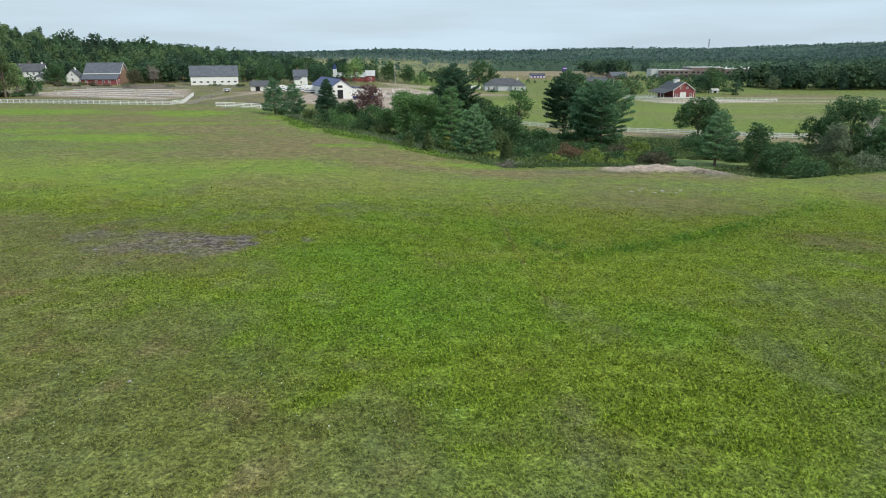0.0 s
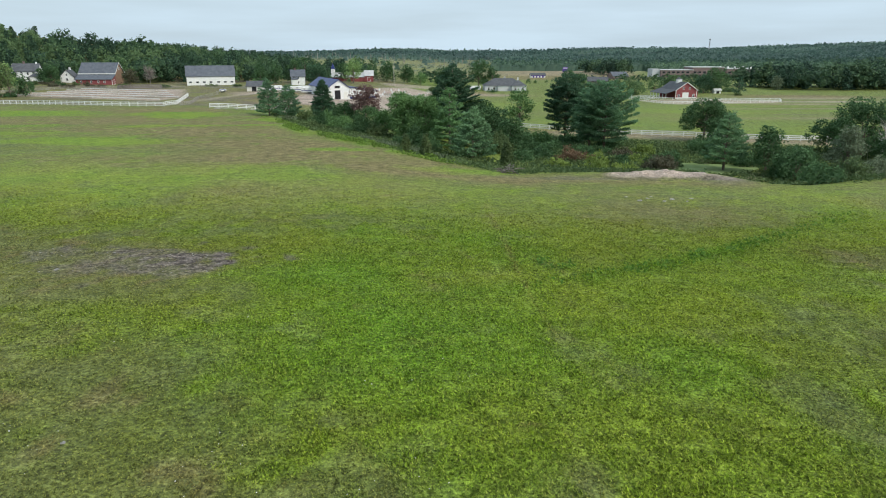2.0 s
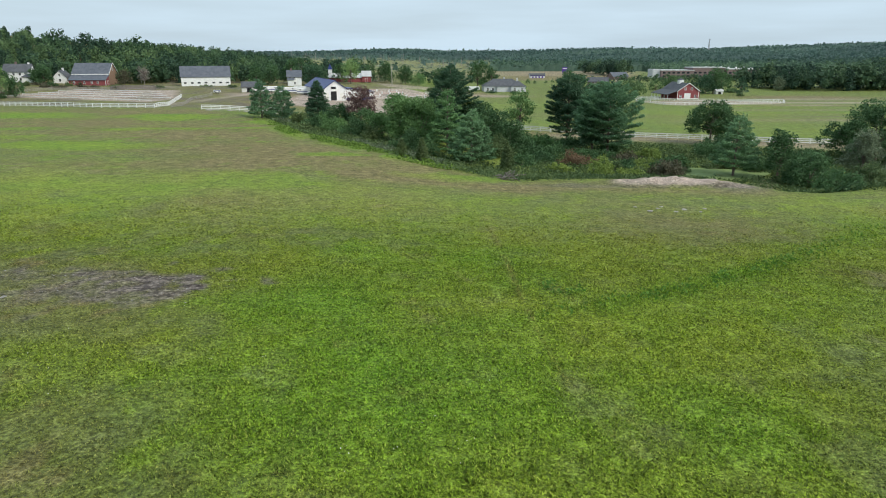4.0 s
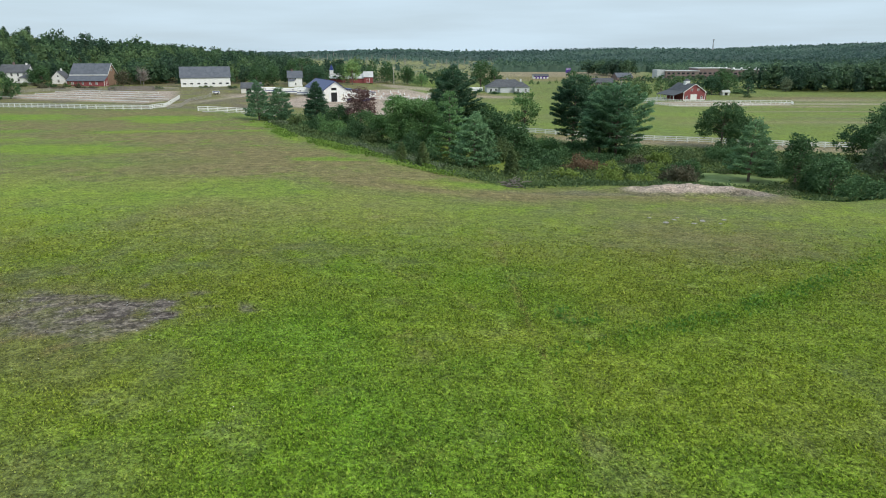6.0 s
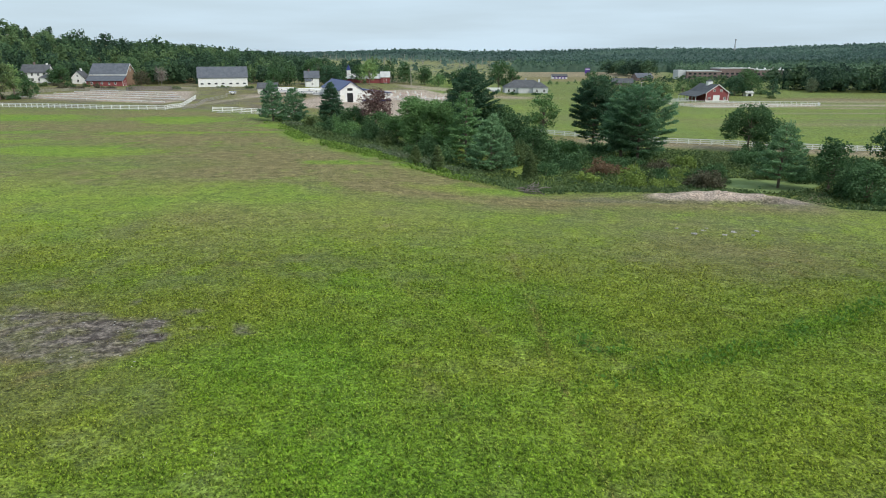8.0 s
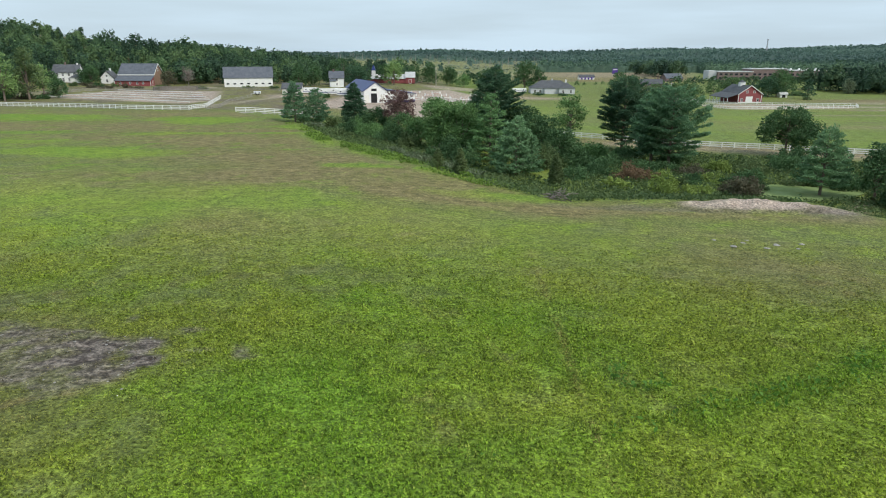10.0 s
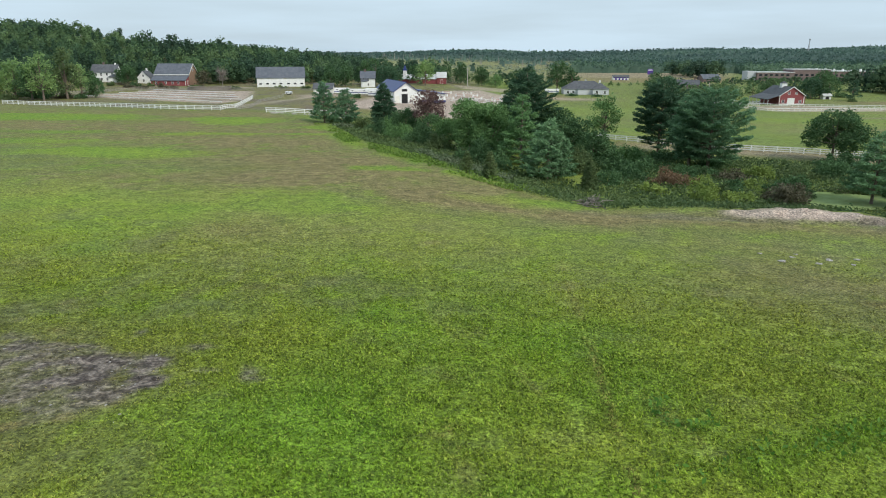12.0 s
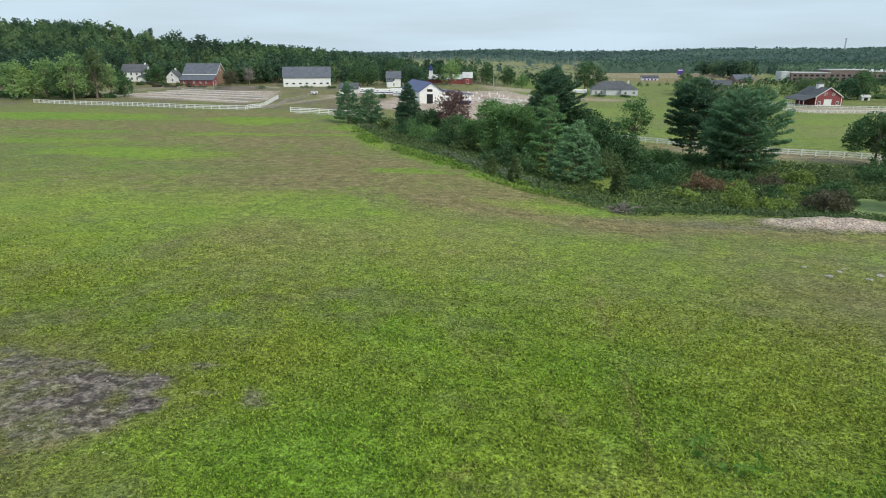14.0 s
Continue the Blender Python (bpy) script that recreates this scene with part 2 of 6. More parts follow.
l.new(mixed(n, l, grain(n, l, 0.35, 5, 0.4, 0.6), (0.16, 0.22, 0.07), mixed(n, l, grain(n, l, 6, 3), (0.18, 0.25, 0.09), (0.23, 0.30, 0.12))), b.inputs["Base Color"])
M["pond"] = m
CREST_X = (-400, -90, -75, -60, -50, -32, -22, -14, -7, 1, 9, 12.5, 22, 45, 50, 56, 66, 120, 300)
CREST_Y = (226, 222, 216, 201, 187, 151, 138.5, 129.5, 121.5, 113, 106, 104, 106, 106, 97, 95, 100, 118, 170)


def ramp(v, a, b):
    k = np.clip((np.asarray(v, float) - a) / (b - a), 0, 1)
    return k * k * (3 - 2 * k)


def bell(x, y, cx, cy, rx, ry):
    return np.exp(-((x - cx) / rx) ** 2 - ((y - cy) / ry) ** 2)


def beyond(x, y):
    """How far past the brow of the pasture a place lies."""
    return (y - np.interp(x, CREST_X, CREST_Y)) * np.interp(x, (-75, -20, 5, 20), (0.55, 0.6, 0.8, 1.0))


def land(x, y):
    """Height of the ground."""
    x, y = np.asarray(x, float), np.asarray(y, float)
    field = 1.6 * np.exp(-((y - 25) / 38) ** 2) - 0.015 * np.clip(x, -80, 80) * np.exp(-(y / 140) ** 2)
    field = field - 1.3 * ramp(y, 55, 108) * ramp(x, -25, 20) * (1 - ramp(y, 200, 260))
    right = ramp(x, -70, 40)
    low = -1.0 * (1 - right) + right * (-4.6 - 3.2 * ramp(y, 190, 360))
    z = field + (low - field) * ramp(beyond(x, y), 0, 15)
    z = z + 26 * bell(x, y, -400, 540, 180, 150) * ramp(-x, 170, 310) + 8.5 * ramp(-x, 70, 200) * ramp(y, 412, 560) * (1 - 0.6 * ramp(y, 700, 1100))
    r = np.hypot(x, y)
    far = ramp(r, 1000, 2300)
    swell = 10 + 6 * np.sin(x / 420 + 1.0) + 9 * ramp(x, 250, 800) + 4 * np.sin(x / 190 + y / 300) + 20 * ramp(x, 700, 1900) + 16 * ramp(x, 850, 1450)
    return z + far * swell + 16 * bell(x, y, -560, 1150, 260, 200) + 10 * bell(x, y, 570, 1950, 280, 500)


# ---- helpers for meshes and things ----
def mesh_np(name, verts, faces, material=None, smooth=False):
    """A mesh from arrays: verts (n, 3), faces (m, 3) or (m, 4)."""
    me = bpy.data.meshes.new(name)
    verts, faces = np.ascontiguousarray(verts, np.float32), np.ascontiguousarray(faces, np.int32)
    k = faces.shape[1]
    me.vertices.add(len(verts))
    me.vertices.foreach_set("co", verts.ravel())
    me.loops.add(faces.size)
    me.loops.foreach_set("vertex_index", faces.ravel())
    me.polygons.add(len(faces))
    me.polygons.foreach_set("loop_start", np.arange(0, faces.size, k, dtype=np.int32))
    me.polygons.foreach_set("use_smooth", np.full(len(faces), smooth))
    me.update(calc_edges=True)
    if material:
        me.materials.append(material)
    return me


def finish(bm, name, material, smooth=False):
    bmesh.ops.recalc_face_normals(bm, faces=bm.faces)
    me = bpy.data.meshes.new(name)
    bm.to_mesh(me)
    bm.free()
    me.materials.append(material)
    for p in me.polygons:
        p.use_smooth = smooth
    return me


def part(name, me, parent, label="", m=None):
    ob = new(name, me)
    ob.parent = parent
    if m is not None:
        ob.matrix_local = m
    if label:
        ob["label"] = label
    return ob


def thing(name, label, category, m, group="", kind=""):
    ob = new(name)
    ob.empty_display_size = 0.5
    ob.matrix_world = m
    return tagged(ob, label, category, group, kind)


def box(bm, x0, x1, y0, y1, z0, z1, bevel=0.0):
    v = [bm.verts.new(p) for p in ((x0, y0, z0), (x1, y0, z0), (x1, y1, z0), (x0, y1, z0), (x0, y0, z1), (x1, y0, z1), (x1, y1, z1), (x0, y1, z1))]
    f = [bm.faces.new([v[i] for i in q]) for q in ((3, 2, 1, 0), (4, 5, 6, 7), (0, 1, 5, 4), (1, 2, 6, 5), (2, 3, 7, 6), (3, 0, 4, 7))]
    if bevel:
        bmesh.ops.bevel(bm, geom=list({e for q in f for e in q.edges}), offset=bevel, segments=1, affect="EDGES")


def slab(bm, outline, shift):
    """A solid: a flat outline pushed by a vector."""
    a = [bm.verts.new(p) for p in outline]
    b = [bm.verts.new(Vector(p) + Vector(shift)) for p in outline]
    bm.faces.new(a)
    bm.faces.new(b[::-1])
    for i in range(len(a)):
        j = (i + 1) % len(a)
        bm.faces.new((a[j], a[i], b[i], b[j]))


def box_mesh(name, size, material, bevel=0.0):
    """A box that stands on its middle bottom."""
    bm = bmesh.new()
    box(bm, -size[0] / 2, size[0] / 2, -size[1] / 2, size[1] / 2, 0, size[2], bevel)
    return finish(bm, name, material)


def limb(bm, a, b, ra, rb, n=6):
    """A tapered round bar from a to b."""
    a, b = Vector(a), Vector(b)
    q = (b - a).to_track_quat("Z", "Y").to_matrix()
    rings = []
    for p, r in ((a, ra), (b, rb)):
        rings.append([bm.verts.new(p + q @ Vector((r * math.cos(2 * math.pi * i / n), r * math.sin(2 * math.pi * i / n), 0))) for i in range(n)])
    for i in range(n):
        j = (i + 1) % n
        bm.faces.new((rings[0][i], rings[0][j], rings[1][j], rings[1][i]))
    bm.faces.new(rings[1])


def ground_at(x, y):
    return float(land(x, y))


# ---- ground cover ----
LATTICE = np.random.default_rng(7).random((256, 256))


def vnoise(x, y, size, octaves=3):
    """Smooth noise from 0 to 1 with lumps of that size in metres."""
    out, amp, total = 0, 1.0, 0
    for o in range(octaves):
        u, v = np.asarray(x) / size * 2**o + 37.2 * o + 100, np.asarray(y) / size * 2**o + 11.7 * o + 100
        i, j = np.floor(u).astype(int), np.floor(v).astype(int)
        a, c = u - i, v - j
        a, c = a * a * (3 - 2 * a), c * c * (3 - 2 * c)
        g = lambda p, q: LATTICE[(i + p) % 256, (j + q) % 256]
        out = out + amp * (g(0, 0) * (1 - a) * (1 - c) + g(1, 0) * a * (1 - c) + g(0, 1) * (1 - a) * c + g(1, 1) * a * c)
        total, amp = total + amp, amp * 0.5
    return out / total


def near_line(x, y, ax, ay, bx, by, width):
    """1 on the line from a to b, falling off over width."""
    t = np.clip(((x - ax) * (bx - ax) + (y - ay) * (by - ay)) / ((bx - ax) ** 2 + (by - ay) ** 2), 0, 1)
    return np.exp(-(np.hypot(x - ax - t * (bx - ax), y - ay - t * (by - ay)) / width) ** 2)


def inside(x, y, corners, soft):
    """1 inside a convex outline (given anticlockwise), 0 outside."""
    d = np.full(np.shape(x), 1e9)
    for (ax, ay), (bx, by) in zip(corners, corners[1:] + corners[:1]):
        e = math.hypot(bx - ax, by - ay)
        d = np.minimum(d, ((bx - ax) * (y - ay) - (by - ay) * (x - ax)) / e)
    return ramp(d, -soft, soft)


ARENA = [(-192, 294), (-112, 263), (-108, 282), (-132, 346), (-186, 352)]
YARD = [(-62, 255), (-8, 228), (0, 262), (14, 360), (-20, 420), (-62, 330)]


def weed_ring(x, y):
    """A small open ring of darker grass beside the bank."""
    return np.exp(-((np.hypot(x - 9.9, y - 53.4) - 1.25) / 0.34) ** 2) * (1 - ramp(y + x, 63.6, 64.6))


def weed_line(x, y, width):
    """The bank of rank weeds across the pasture."""
    line = np.maximum(near_line(x, y, 12, 49.6, 18, 52.6, width), near_line(x, y, 18, 52.6, 25, 57, width))
    line = np.maximum(line, near_line(x, y, 25, 57, 33, 62.8, width))
    line = np.maximum(line, 0.55 * np.maximum(near_line(x, y, 2, 45.4, 12, 49.6, width * 0.8), near_line(x, y, 33, 62.8, 47, 74, width * 1.4)))
    return line


def relief(x, y):
    """Small unevenness of the sward: lumps, and the low bank under the weeds."""
    return (vnoise(x, y, 2.6, 2) - 0.5) * 0.16 * (1 - ramp(np.hypot(x, y), 150, 260)) + 0.22 * weed_line(x, y - 0.5, 1.3)


def cover(x, y):
    """Shares of lush grass, dry grass, mud and sand."""
    n1, n2, n3 = vnoise(x, y, 14), vnoise(x + 300, y * 1.0, 5), vnoise(x * 0.4 + 50, y + 900, 15)
    wob = (n2 - 0.5) * 5 + (n1 - 0.5) * 8
    past = beyond(x, y)
    field = 1 - ramp(past, -2, 2)
    # yellow-green sward, duller near the brow and past the middle of the slope
    lush = np.interp(y, (0, 62, 92, 108, 124, 400), (0.60, 0.60, 0.52, 0.30, 0.10, 0.08)) - 0.22 * ramp(x, -14, 10) * ramp(y, 72, 98) + 0.16 * bell(x, y, -58, 92, 36, 16)
    # short dull grass on the near slope, with greener streaks in it
    rim = np.interp(y, (18, 22, 25, 33, 42, 48, 56), (5, 0, -6.5, -9.5, -12, -14, -16))
    dull = ramp(rim - x + wob * 0.9, -4.5, 5.5) * (1 - ramp(y + 0.25 * x, 46, 58))
    lush = lush - 0.56 * dull - 0.26 * (1 - ramp(y + 0.2 * x + wob * 0.5, 20, 29)) + dull * (0.62 * bell(x + wob * 0.3, y + wob * 0.2, -17, 40, 4.5, 3.2) + 0.45 * bell(x, y + wob * 0.3, -22, 42.5, 5, 1.8) + 0.35 * bell(x + wob * 0.3, y, -13, 45.5, 3.5, 1.6) + 0.22 * bell(x + wob, y + wob, -14, 27, 5, 3))
    # the lush hollow
    lush = lush + 0.42 * bell(x + wob * 0.5, y + wob * 0.5, -1, 39, 11, 11) + 0.36 * bell(x + wob * 0.6, y, -8, 51, 8, 5) + 0.25 * bell(x, y + wob, 2, 64, 12, 8) + 0.2 * bell(x + wob, y, 12, 26, 6, 5) + 0.5 * bell(x + wob, y, 53, 84, 5, 8)
    lush = lush + 0.7 * weed_line(x + wob * 0.15, y + wob * 0.15, 1.2) + 0.4 * bell(x, y + wob, 45, 68, 7, 8) + 0.28 * near_line(x, y, 14, 45, 34, 58, 3.6) + 0.22 * near_line(x, y, 8, 53, 30, 66, 3.0) + 0.15 * bell(x, y + wob, 14, 40, 10, 7) + 0.12 * bell(x + wob, y, 22, 56, 12, 12) - 0.22 * bell(x + wob * 0.4, y, -10, 45.5, 5, 2.2)
    # grey grazed patches
    lush = lush - 0.5 * bell(x + wob * 0.5, y + wob * 0.5, 29, 73, 10, 9) - 0.62 * bell(x, y + wob * 0.3, 36, 55.6, 5, 3.2) - 0.4 * bell(x, y, 44, 57, 6, 4) - 0.6 * bell(x, y + wob * 0.5, 58, 79, 5, 8) - 0.2 * bell(x + wob, y, 30, 38, 8, 9) - 0.25 * bell(x + wob, y + wob, -14, 66, 12, 3) - 0.3 * bell(x + wob * 0.5, y, -38, 60, 14, 6)
    # streaks farther off
    for cx, cy, rx, ry, k in ((-72, 131, 15, 6, 1.5), (-136, 195, 30, 8, 1.7), (-75, 190, 12, 8, 1.3), (-46, 176, 8, 5, 0.7), (-19, 122.4, 6, 1.6, 1.3), (-46, 97, 26, 6, 0.25), (3, 105, 9, 2.2, 0.75), (-95, 145, 22, 4, 0.6), (-100, 160, 22, 3, 0.5), (-62, 116, 16, 3, 0.35)):
        lush = lush + k * bell(x + wob * 0.6, y + wob * 0.3, cx, cy, rx, ry)
    lush = lush + 0.2 * near_line(x, y, -45, 176, -10, 127, 3) + 1.0 * near_line(x, y, -74, 159.5, -40, 163, 1.7) + 0.48 * (n1 - 0.47) + 0.3 * (n3 - 0.5) + 0.40 * (n2 - 0.5)
    # thin diagonal tracks of trodden grass in the lush part
    worn = ramp(vnoise(x * 0.9 + y * 0.45 + 40, y * 0.16 - x * 0.1, 1.5, 3), 0.60, 0.74) * ramp(y, 18, 24) * (1 - ramp(y, 58, 72)) * ramp(x, -8, -2)
    lush = lush - 0.30 * worn
    lush = 0.93 * ramp(lush + 0.40 * ramp(vnoise(x + 61, y, 2.0, 2), 0.6, 0.8) - 0.28 * ramp(vnoise(x, y + 23, 2.6, 2), 0.60, 0.8), 0.06, 0.88)
    # dry grass
    dry = 0.75 * bell(x + wob, y + wob * 0.5, -22, 112, 18, 6) + 0.6 * near_line(x, y + wob * 0.3, -12, 104, 12, 97, 3.0) + 0.55 * near_line(x, y + wob * 0.3, 10, 99, 46, 97.5, 2.8) + 0.6 * bell(x + wob, y, -55, 147, 26, 6)
    dry = dry + 0.9 * bell(x + wob, y, -70, 151, 10, 3) + 0.85 * bell(x + wob, y + wob * 0.3, -9, 117, 13, 4) + 0.75 * bell(x + wob, y, -66, 212, 22, 7) + 0.35 * bell(x + wob, y, -30, 122, 20, 5) + 0.4 * near_line(x, y, 7.2, 39, 6.6, 47, 0.22) + 0.55 * near_line(x, y, 6.6, 47, 6.1, 82, 0.32) * ramp(vnoise(x, y, 2.5, 2), 0.35, 0.6)
    dry = dry + 0.55 * bell(x, y + wob, -100, 172, 50, 7) + 0.5 * bell(x + wob, y, -30, 128, 26, 6) + 0.5 * bell(x, y, -90, 207, 40, 4) + 0.5 * bell(x, y, -40, 165, 12, 6)
    dry = dry + 0.5 * near_line(x, y, -100, 205, -76, 178, 2.5) + 0.34 * bell(x + wob, y + wob, 31, 74, 11, 8) + 0.30 * bell(x, y, 36, 55.5, 5, 3.5) + 0.35 * bell(x, y, 57, 79, 5, 8) + 0.28 * bell(x + wob * 0.7, y + wob * 0.5, -23, 85, 6, 4) + 0.22 * dull + 0.08 * ramp(y, 40, 52) + 0.08 * ramp(y, 56, 76) + 0.24 * ramp(vnoise(x * 0.6 + 15, y + 61, 10, 3), 0.46, 0.68) * ramp(y, 62, 78) * (1 - ramp(y, 112, 125))
    dry = dry + (0.38 + 1.0 * (n3 - 0.5) + 0.3 * (vnoise(x * 0.25 + 9, y + 70, 5) - 0.5)) * ramp(y, 78, 120) * (1 - np.clip(lush * 1.3, 0, 1)) + 0.35 * (n1 - 0.6)
    dry = dry + 0.55 * ramp(vnoise(x + 7, y + 3, 1.7, 3), 0.60, 0.76) * (1 - np.clip(lush * 1.4, 0, 1)) * (1 - ramp(y, 60, 90)) + 0.22 * worn
    dry = dry + 0.8 * near_line(x, y, -92, 172, -88, 220, 1.0) + 0.6 * near_line(x, y, -95, 175, -91, 216, 0.7)
    # bleached litter where bales were fed out
    for cx, cy, r in ((-1.2, 50.4, 0.9), (-0.4, 37.9, 1.1), (-4.8, 43, 0.6), (-6.1, 84, 1.6), (2.6, 45.4, 0.6), (4.4, 29, 0.7)):
        dry = dry + 0.6 * bell(x, y, cx, cy, r, r * 0.8) * ramp(vnoise(x + 3, y, 0.5, 2), 0.35, 0.6)
    # trodden mud
    rough_edge = (n2 - 0.5) * 4.5
    clods = vnoise(x + 5, y, 2.2, 3)
    mud = ramp(1.05 - np.hypot((x + 22.8) / 10.0, (y - 52.4 + 0.06 * (x + 24)) / 4.9) + 1.7 * (clods - 0.5) + 0.8 * (n2 - 0.5), 0.0, 0.42) * (0.5 + 0.5 * ramp(x + 0.5 * y, -6, 6))
    mud = mud * (0.55 + 0.45 * ramp(vnoise(x, y + 8, 1.1, 3), 0.34, 0.56)) * (1 - 0.4 * (1 - ramp(y, 48.5, 52.5)) * ramp(vnoise(x, y, 1.6, 2), 0.4, 0.6))
    mud = mud + 0.5 * ramp(0.7 - np.hypot((x + 14.2) / 2.2, (y - 54.6) / 0.8) + 0.8 * (clods - 0.5), 0.05, 0.3)
    mud = mud + 0.5 * ramp(1 - np.hypot((x - 30) / 26, (y - 101.5 - rough_edge * 0.4) / 2.6), 0, 0.5) * ramp(n2, 0.40, 0.65)
    mud = mud + 0.55 * near_line(x, y, 44, 100, 52, 106, 3.2) + 0.22 * ramp(vnoise(x - 70, y + 40, 3.2), 0.70, 0.85) * ramp(80 - y, 0, 20)
    sand = ramp(1 - np.hypot((x - 35.5) / 10, (y - 103.5 - rough_edge * 0.25) / 3.4), 0, 0.3) * (0.7 + 0.5 * n2)
    lush, dry, mud, sand = (np.clip(v, 0, 1) * field for v in (lush, dry, mud, sand))
    # past the brow: rough grass, meadow, riding arenas, yards and fields
    out = 1 - field
    meadow = ramp(x, 5, 25) * ramp(y + 0.32 * x, 203, 207)
    lush = lush + out * np.clip(meadow * (0.36 + 0.9 * (vnoise(x * 0.5, y + 40, 26) - 0.5)) * (1 - ramp(y, 335, 350) * 0.6) + (1 - meadow) * (0.25 + 0.5 * (n1 - 0.4)), 0, 1)
    dry = dry + out * np.clip(1.0 * near_line(x, y, 30, 189, 110, 160, 8) + 1.0 * inside(x, y, [(20, 640), (200, 640), (280, 980), (20, 980)], 15) + 0.6 * inside(x, y, [(16, 395), (34, 405), (34, 445), (16, 440)], 6), 0, 1)
    dry = dry + out * np.clip(0.06 * meadow + 1.0 * bell(x + wob, y + wob * 0.5, 222, 388, 34, 14) + 0.7 * bell(x + wob, y, 184, 329, 22, 7) + 0.6 * bell(x, y, 200, 395, 40, 14) + 0.6 * bell(x + wob * 2, y + wob, 150, 232, 60, 8) + 0.5 * bell(x, y + wob, 90, 250, 40, 6) + 1.0 * bell(x, y, 32, 405, 22, 14) + 0.6 * near_line(x, y, 120, 316, 200, 330, 2.5) + 0.9 * bell(x, y + wob * 0.3, 168, 292, 42, 3) + 0.7 * near_line(x, y, 130, 252, 150, 249, 1.5) + 0.4 * bell(x, y, 130, 262, 50, 4) + 0.5 * (n1 - 0.55) + 0.35 * inside(x, y, [(-62, 240), (-30, 232), (-62, 330), (-112, 330)], 10), 0, 1)
    sand = sand + out * np.clip(inside(x, y, ARENA, 2) * (0.95 - 0.5 * ramp(n1, 0.5, 0.75)) + inside(x, y, YARD, 4) * (0.97 - 0.3 * ramp(n2, 0.55, 0.75)), 0, 1)
    sand = sand + out * 0.75 * np.clip(0.8 * bell(x, y, 32, 405, 19, 11) + inside(x, y, [(108, 362), (120, 328), (176, 338), (182, 352), (150, 372)], 3) + 1.2 * bell(x, y, 212, 349, 26, 6) + 0.8 * bell(x, y, 176, 352, 14, 6) + inside(x, y, [(-100, 318), (-92, 300), (-62, 318), (-66, 334)], 5) * 0.7, 0, 1)
    sand = sand + out * np.clip(0.9 * near_line(x, y, -170, 392, -146, 376, 3) + 0.55 * near_line(x, y, -102, 232, -84, 322, 3) + 0.3 * inside(x, y, [(20, 760), (220, 760), (300, 960), (20, 960)], 20) + 0.6 * inside(x, y, [(-30, 420), (20, 430), (10, 470), (-40, 450)], 6), 0, 1)
    hay = 0.03 * meadow + 0.42 * bell(x + wob, y + wob * 0.5, 214, 376, 34, 9) + 0.40 * bell(x + wob, y, 186, 329, 16, 6) + 0.34 * near_line(x, y, 36, 185, 110, 159, 5) + 0.3 * bell(x, y + wob * 0.3, 168, 292, 42, 3) + 0.16 * bell(x + wob * 2, y + wob, 150, 232, 60, 8)
    sand = sand + out * hay * (0.6 + 0.8 * n2)
    sand = sand + 0.40 * near_line(x, y, 45.5, 102, 58, 119, 2.0) * ramp(n2, 0.25, 0.6)
    mud = mud + out * 0.40 * bell(x + wob * 2, y + wob, 226, 396, 28, 7) * ramp(n2, 0.3, 0.6)
    mud = mud + out * 0.45 * near_line(x, y, 48, 105, 60, 121, 2.4) + out * 0.7 * near_line(x, y, 130, 254, 156, 249, 1.3)
    farm = out * ramp(-x, 5, 45) * ramp(y, 200, 250) * (1 - ramp(y, 560, 640))
    lush = lush * (1 - 0.75 * farm)
    dry = np.clip(dry, 0, 1) + farm * (0.55 + 0.6 * (n1 - 0.4))
    mud = mud + farm * 0.7 * ramp(n2 * 0.6 + n1 * 0.4, 0.45, 0.65)
    dry = dry * (1 - 0.8 * lush * ramp(y, 100, 125) * field)
    shelf = bell(past, 0 * x, 0.5, 0, 2.6, 1) * (0.75 * ramp(x, -50, -44) * (1 - ramp(x, -30, -24)) + 0.8 * ramp(x, -27, -20) * (1 - ramp(x, -8, -2)) + 0.45 * ramp(x, 0, 3) * (1 - ramp(x, 9, 12)))
    strip = np.clip(shelf * 1.3 * ramp(n2, 0.28, 0.55) + 0.9 * near_line(x, y, -23, 121, -9, 122.5, 1.1) * ramp(n2, 0.2, 0.5), 0, 0.97)
    lush, dry = np.maximum(lush, strip), dry * (1 - strip)
    marsh = ramp(y, 560, 680) * (1 - ramp(y, 1900, 2200)) * ramp(x + 0.36 * y, -40, 60) * ramp(0.10 * y - x, -40, 80)
    dry, lush = dry * (1 - marsh) + marsh * (0.16 + 0.5 * (vnoise(x, y, 90, 3) - 0.4)), lush * (1 - marsh) + 0.10 * marsh
    sand = sand * (1 - marsh) + 0.16 * marsh
    return tuple(np.clip(v, 0, 1) for v in (lush, dry, mud, sand))


def yellowing(x, y):
    """Where the lush grass is yellow-green rather than deep green."""
    deep = 0.70 * bell(x, y, -2, 39, 10, 10) + 0.45 * bell(x, y, -9, 51, 7, 5) + 0.5 * weed_line(x, y, 1.3) + 0.6 * weed_ring(x, y) + 0.3 * bell(x, y, 2, 62, 8, 6)
    deep = deep + 0.30 * ramp(y, 98, 125) - 0.16 * ramp(x, 5, 25) * ramp(y, 150, 190)
    return np.clip(0.78 - deep + 1.2 * (vnoise(x + 77, y, 7) - 0.5), 0, 1)


def covered(me, x, y):
    hue = me.attributes.new("yellowing", "FLOAT", "POINT")
    hue.data.foreach_set("value", yellowing(x, y).astype(np.float32).ravel())
    at = me.attributes.new("cover", "FLOAT_COLOR", "POINT")
    at.data.foreach_set("color", np.stack(cover(x, y), -1).astype(np.float32).ravel())


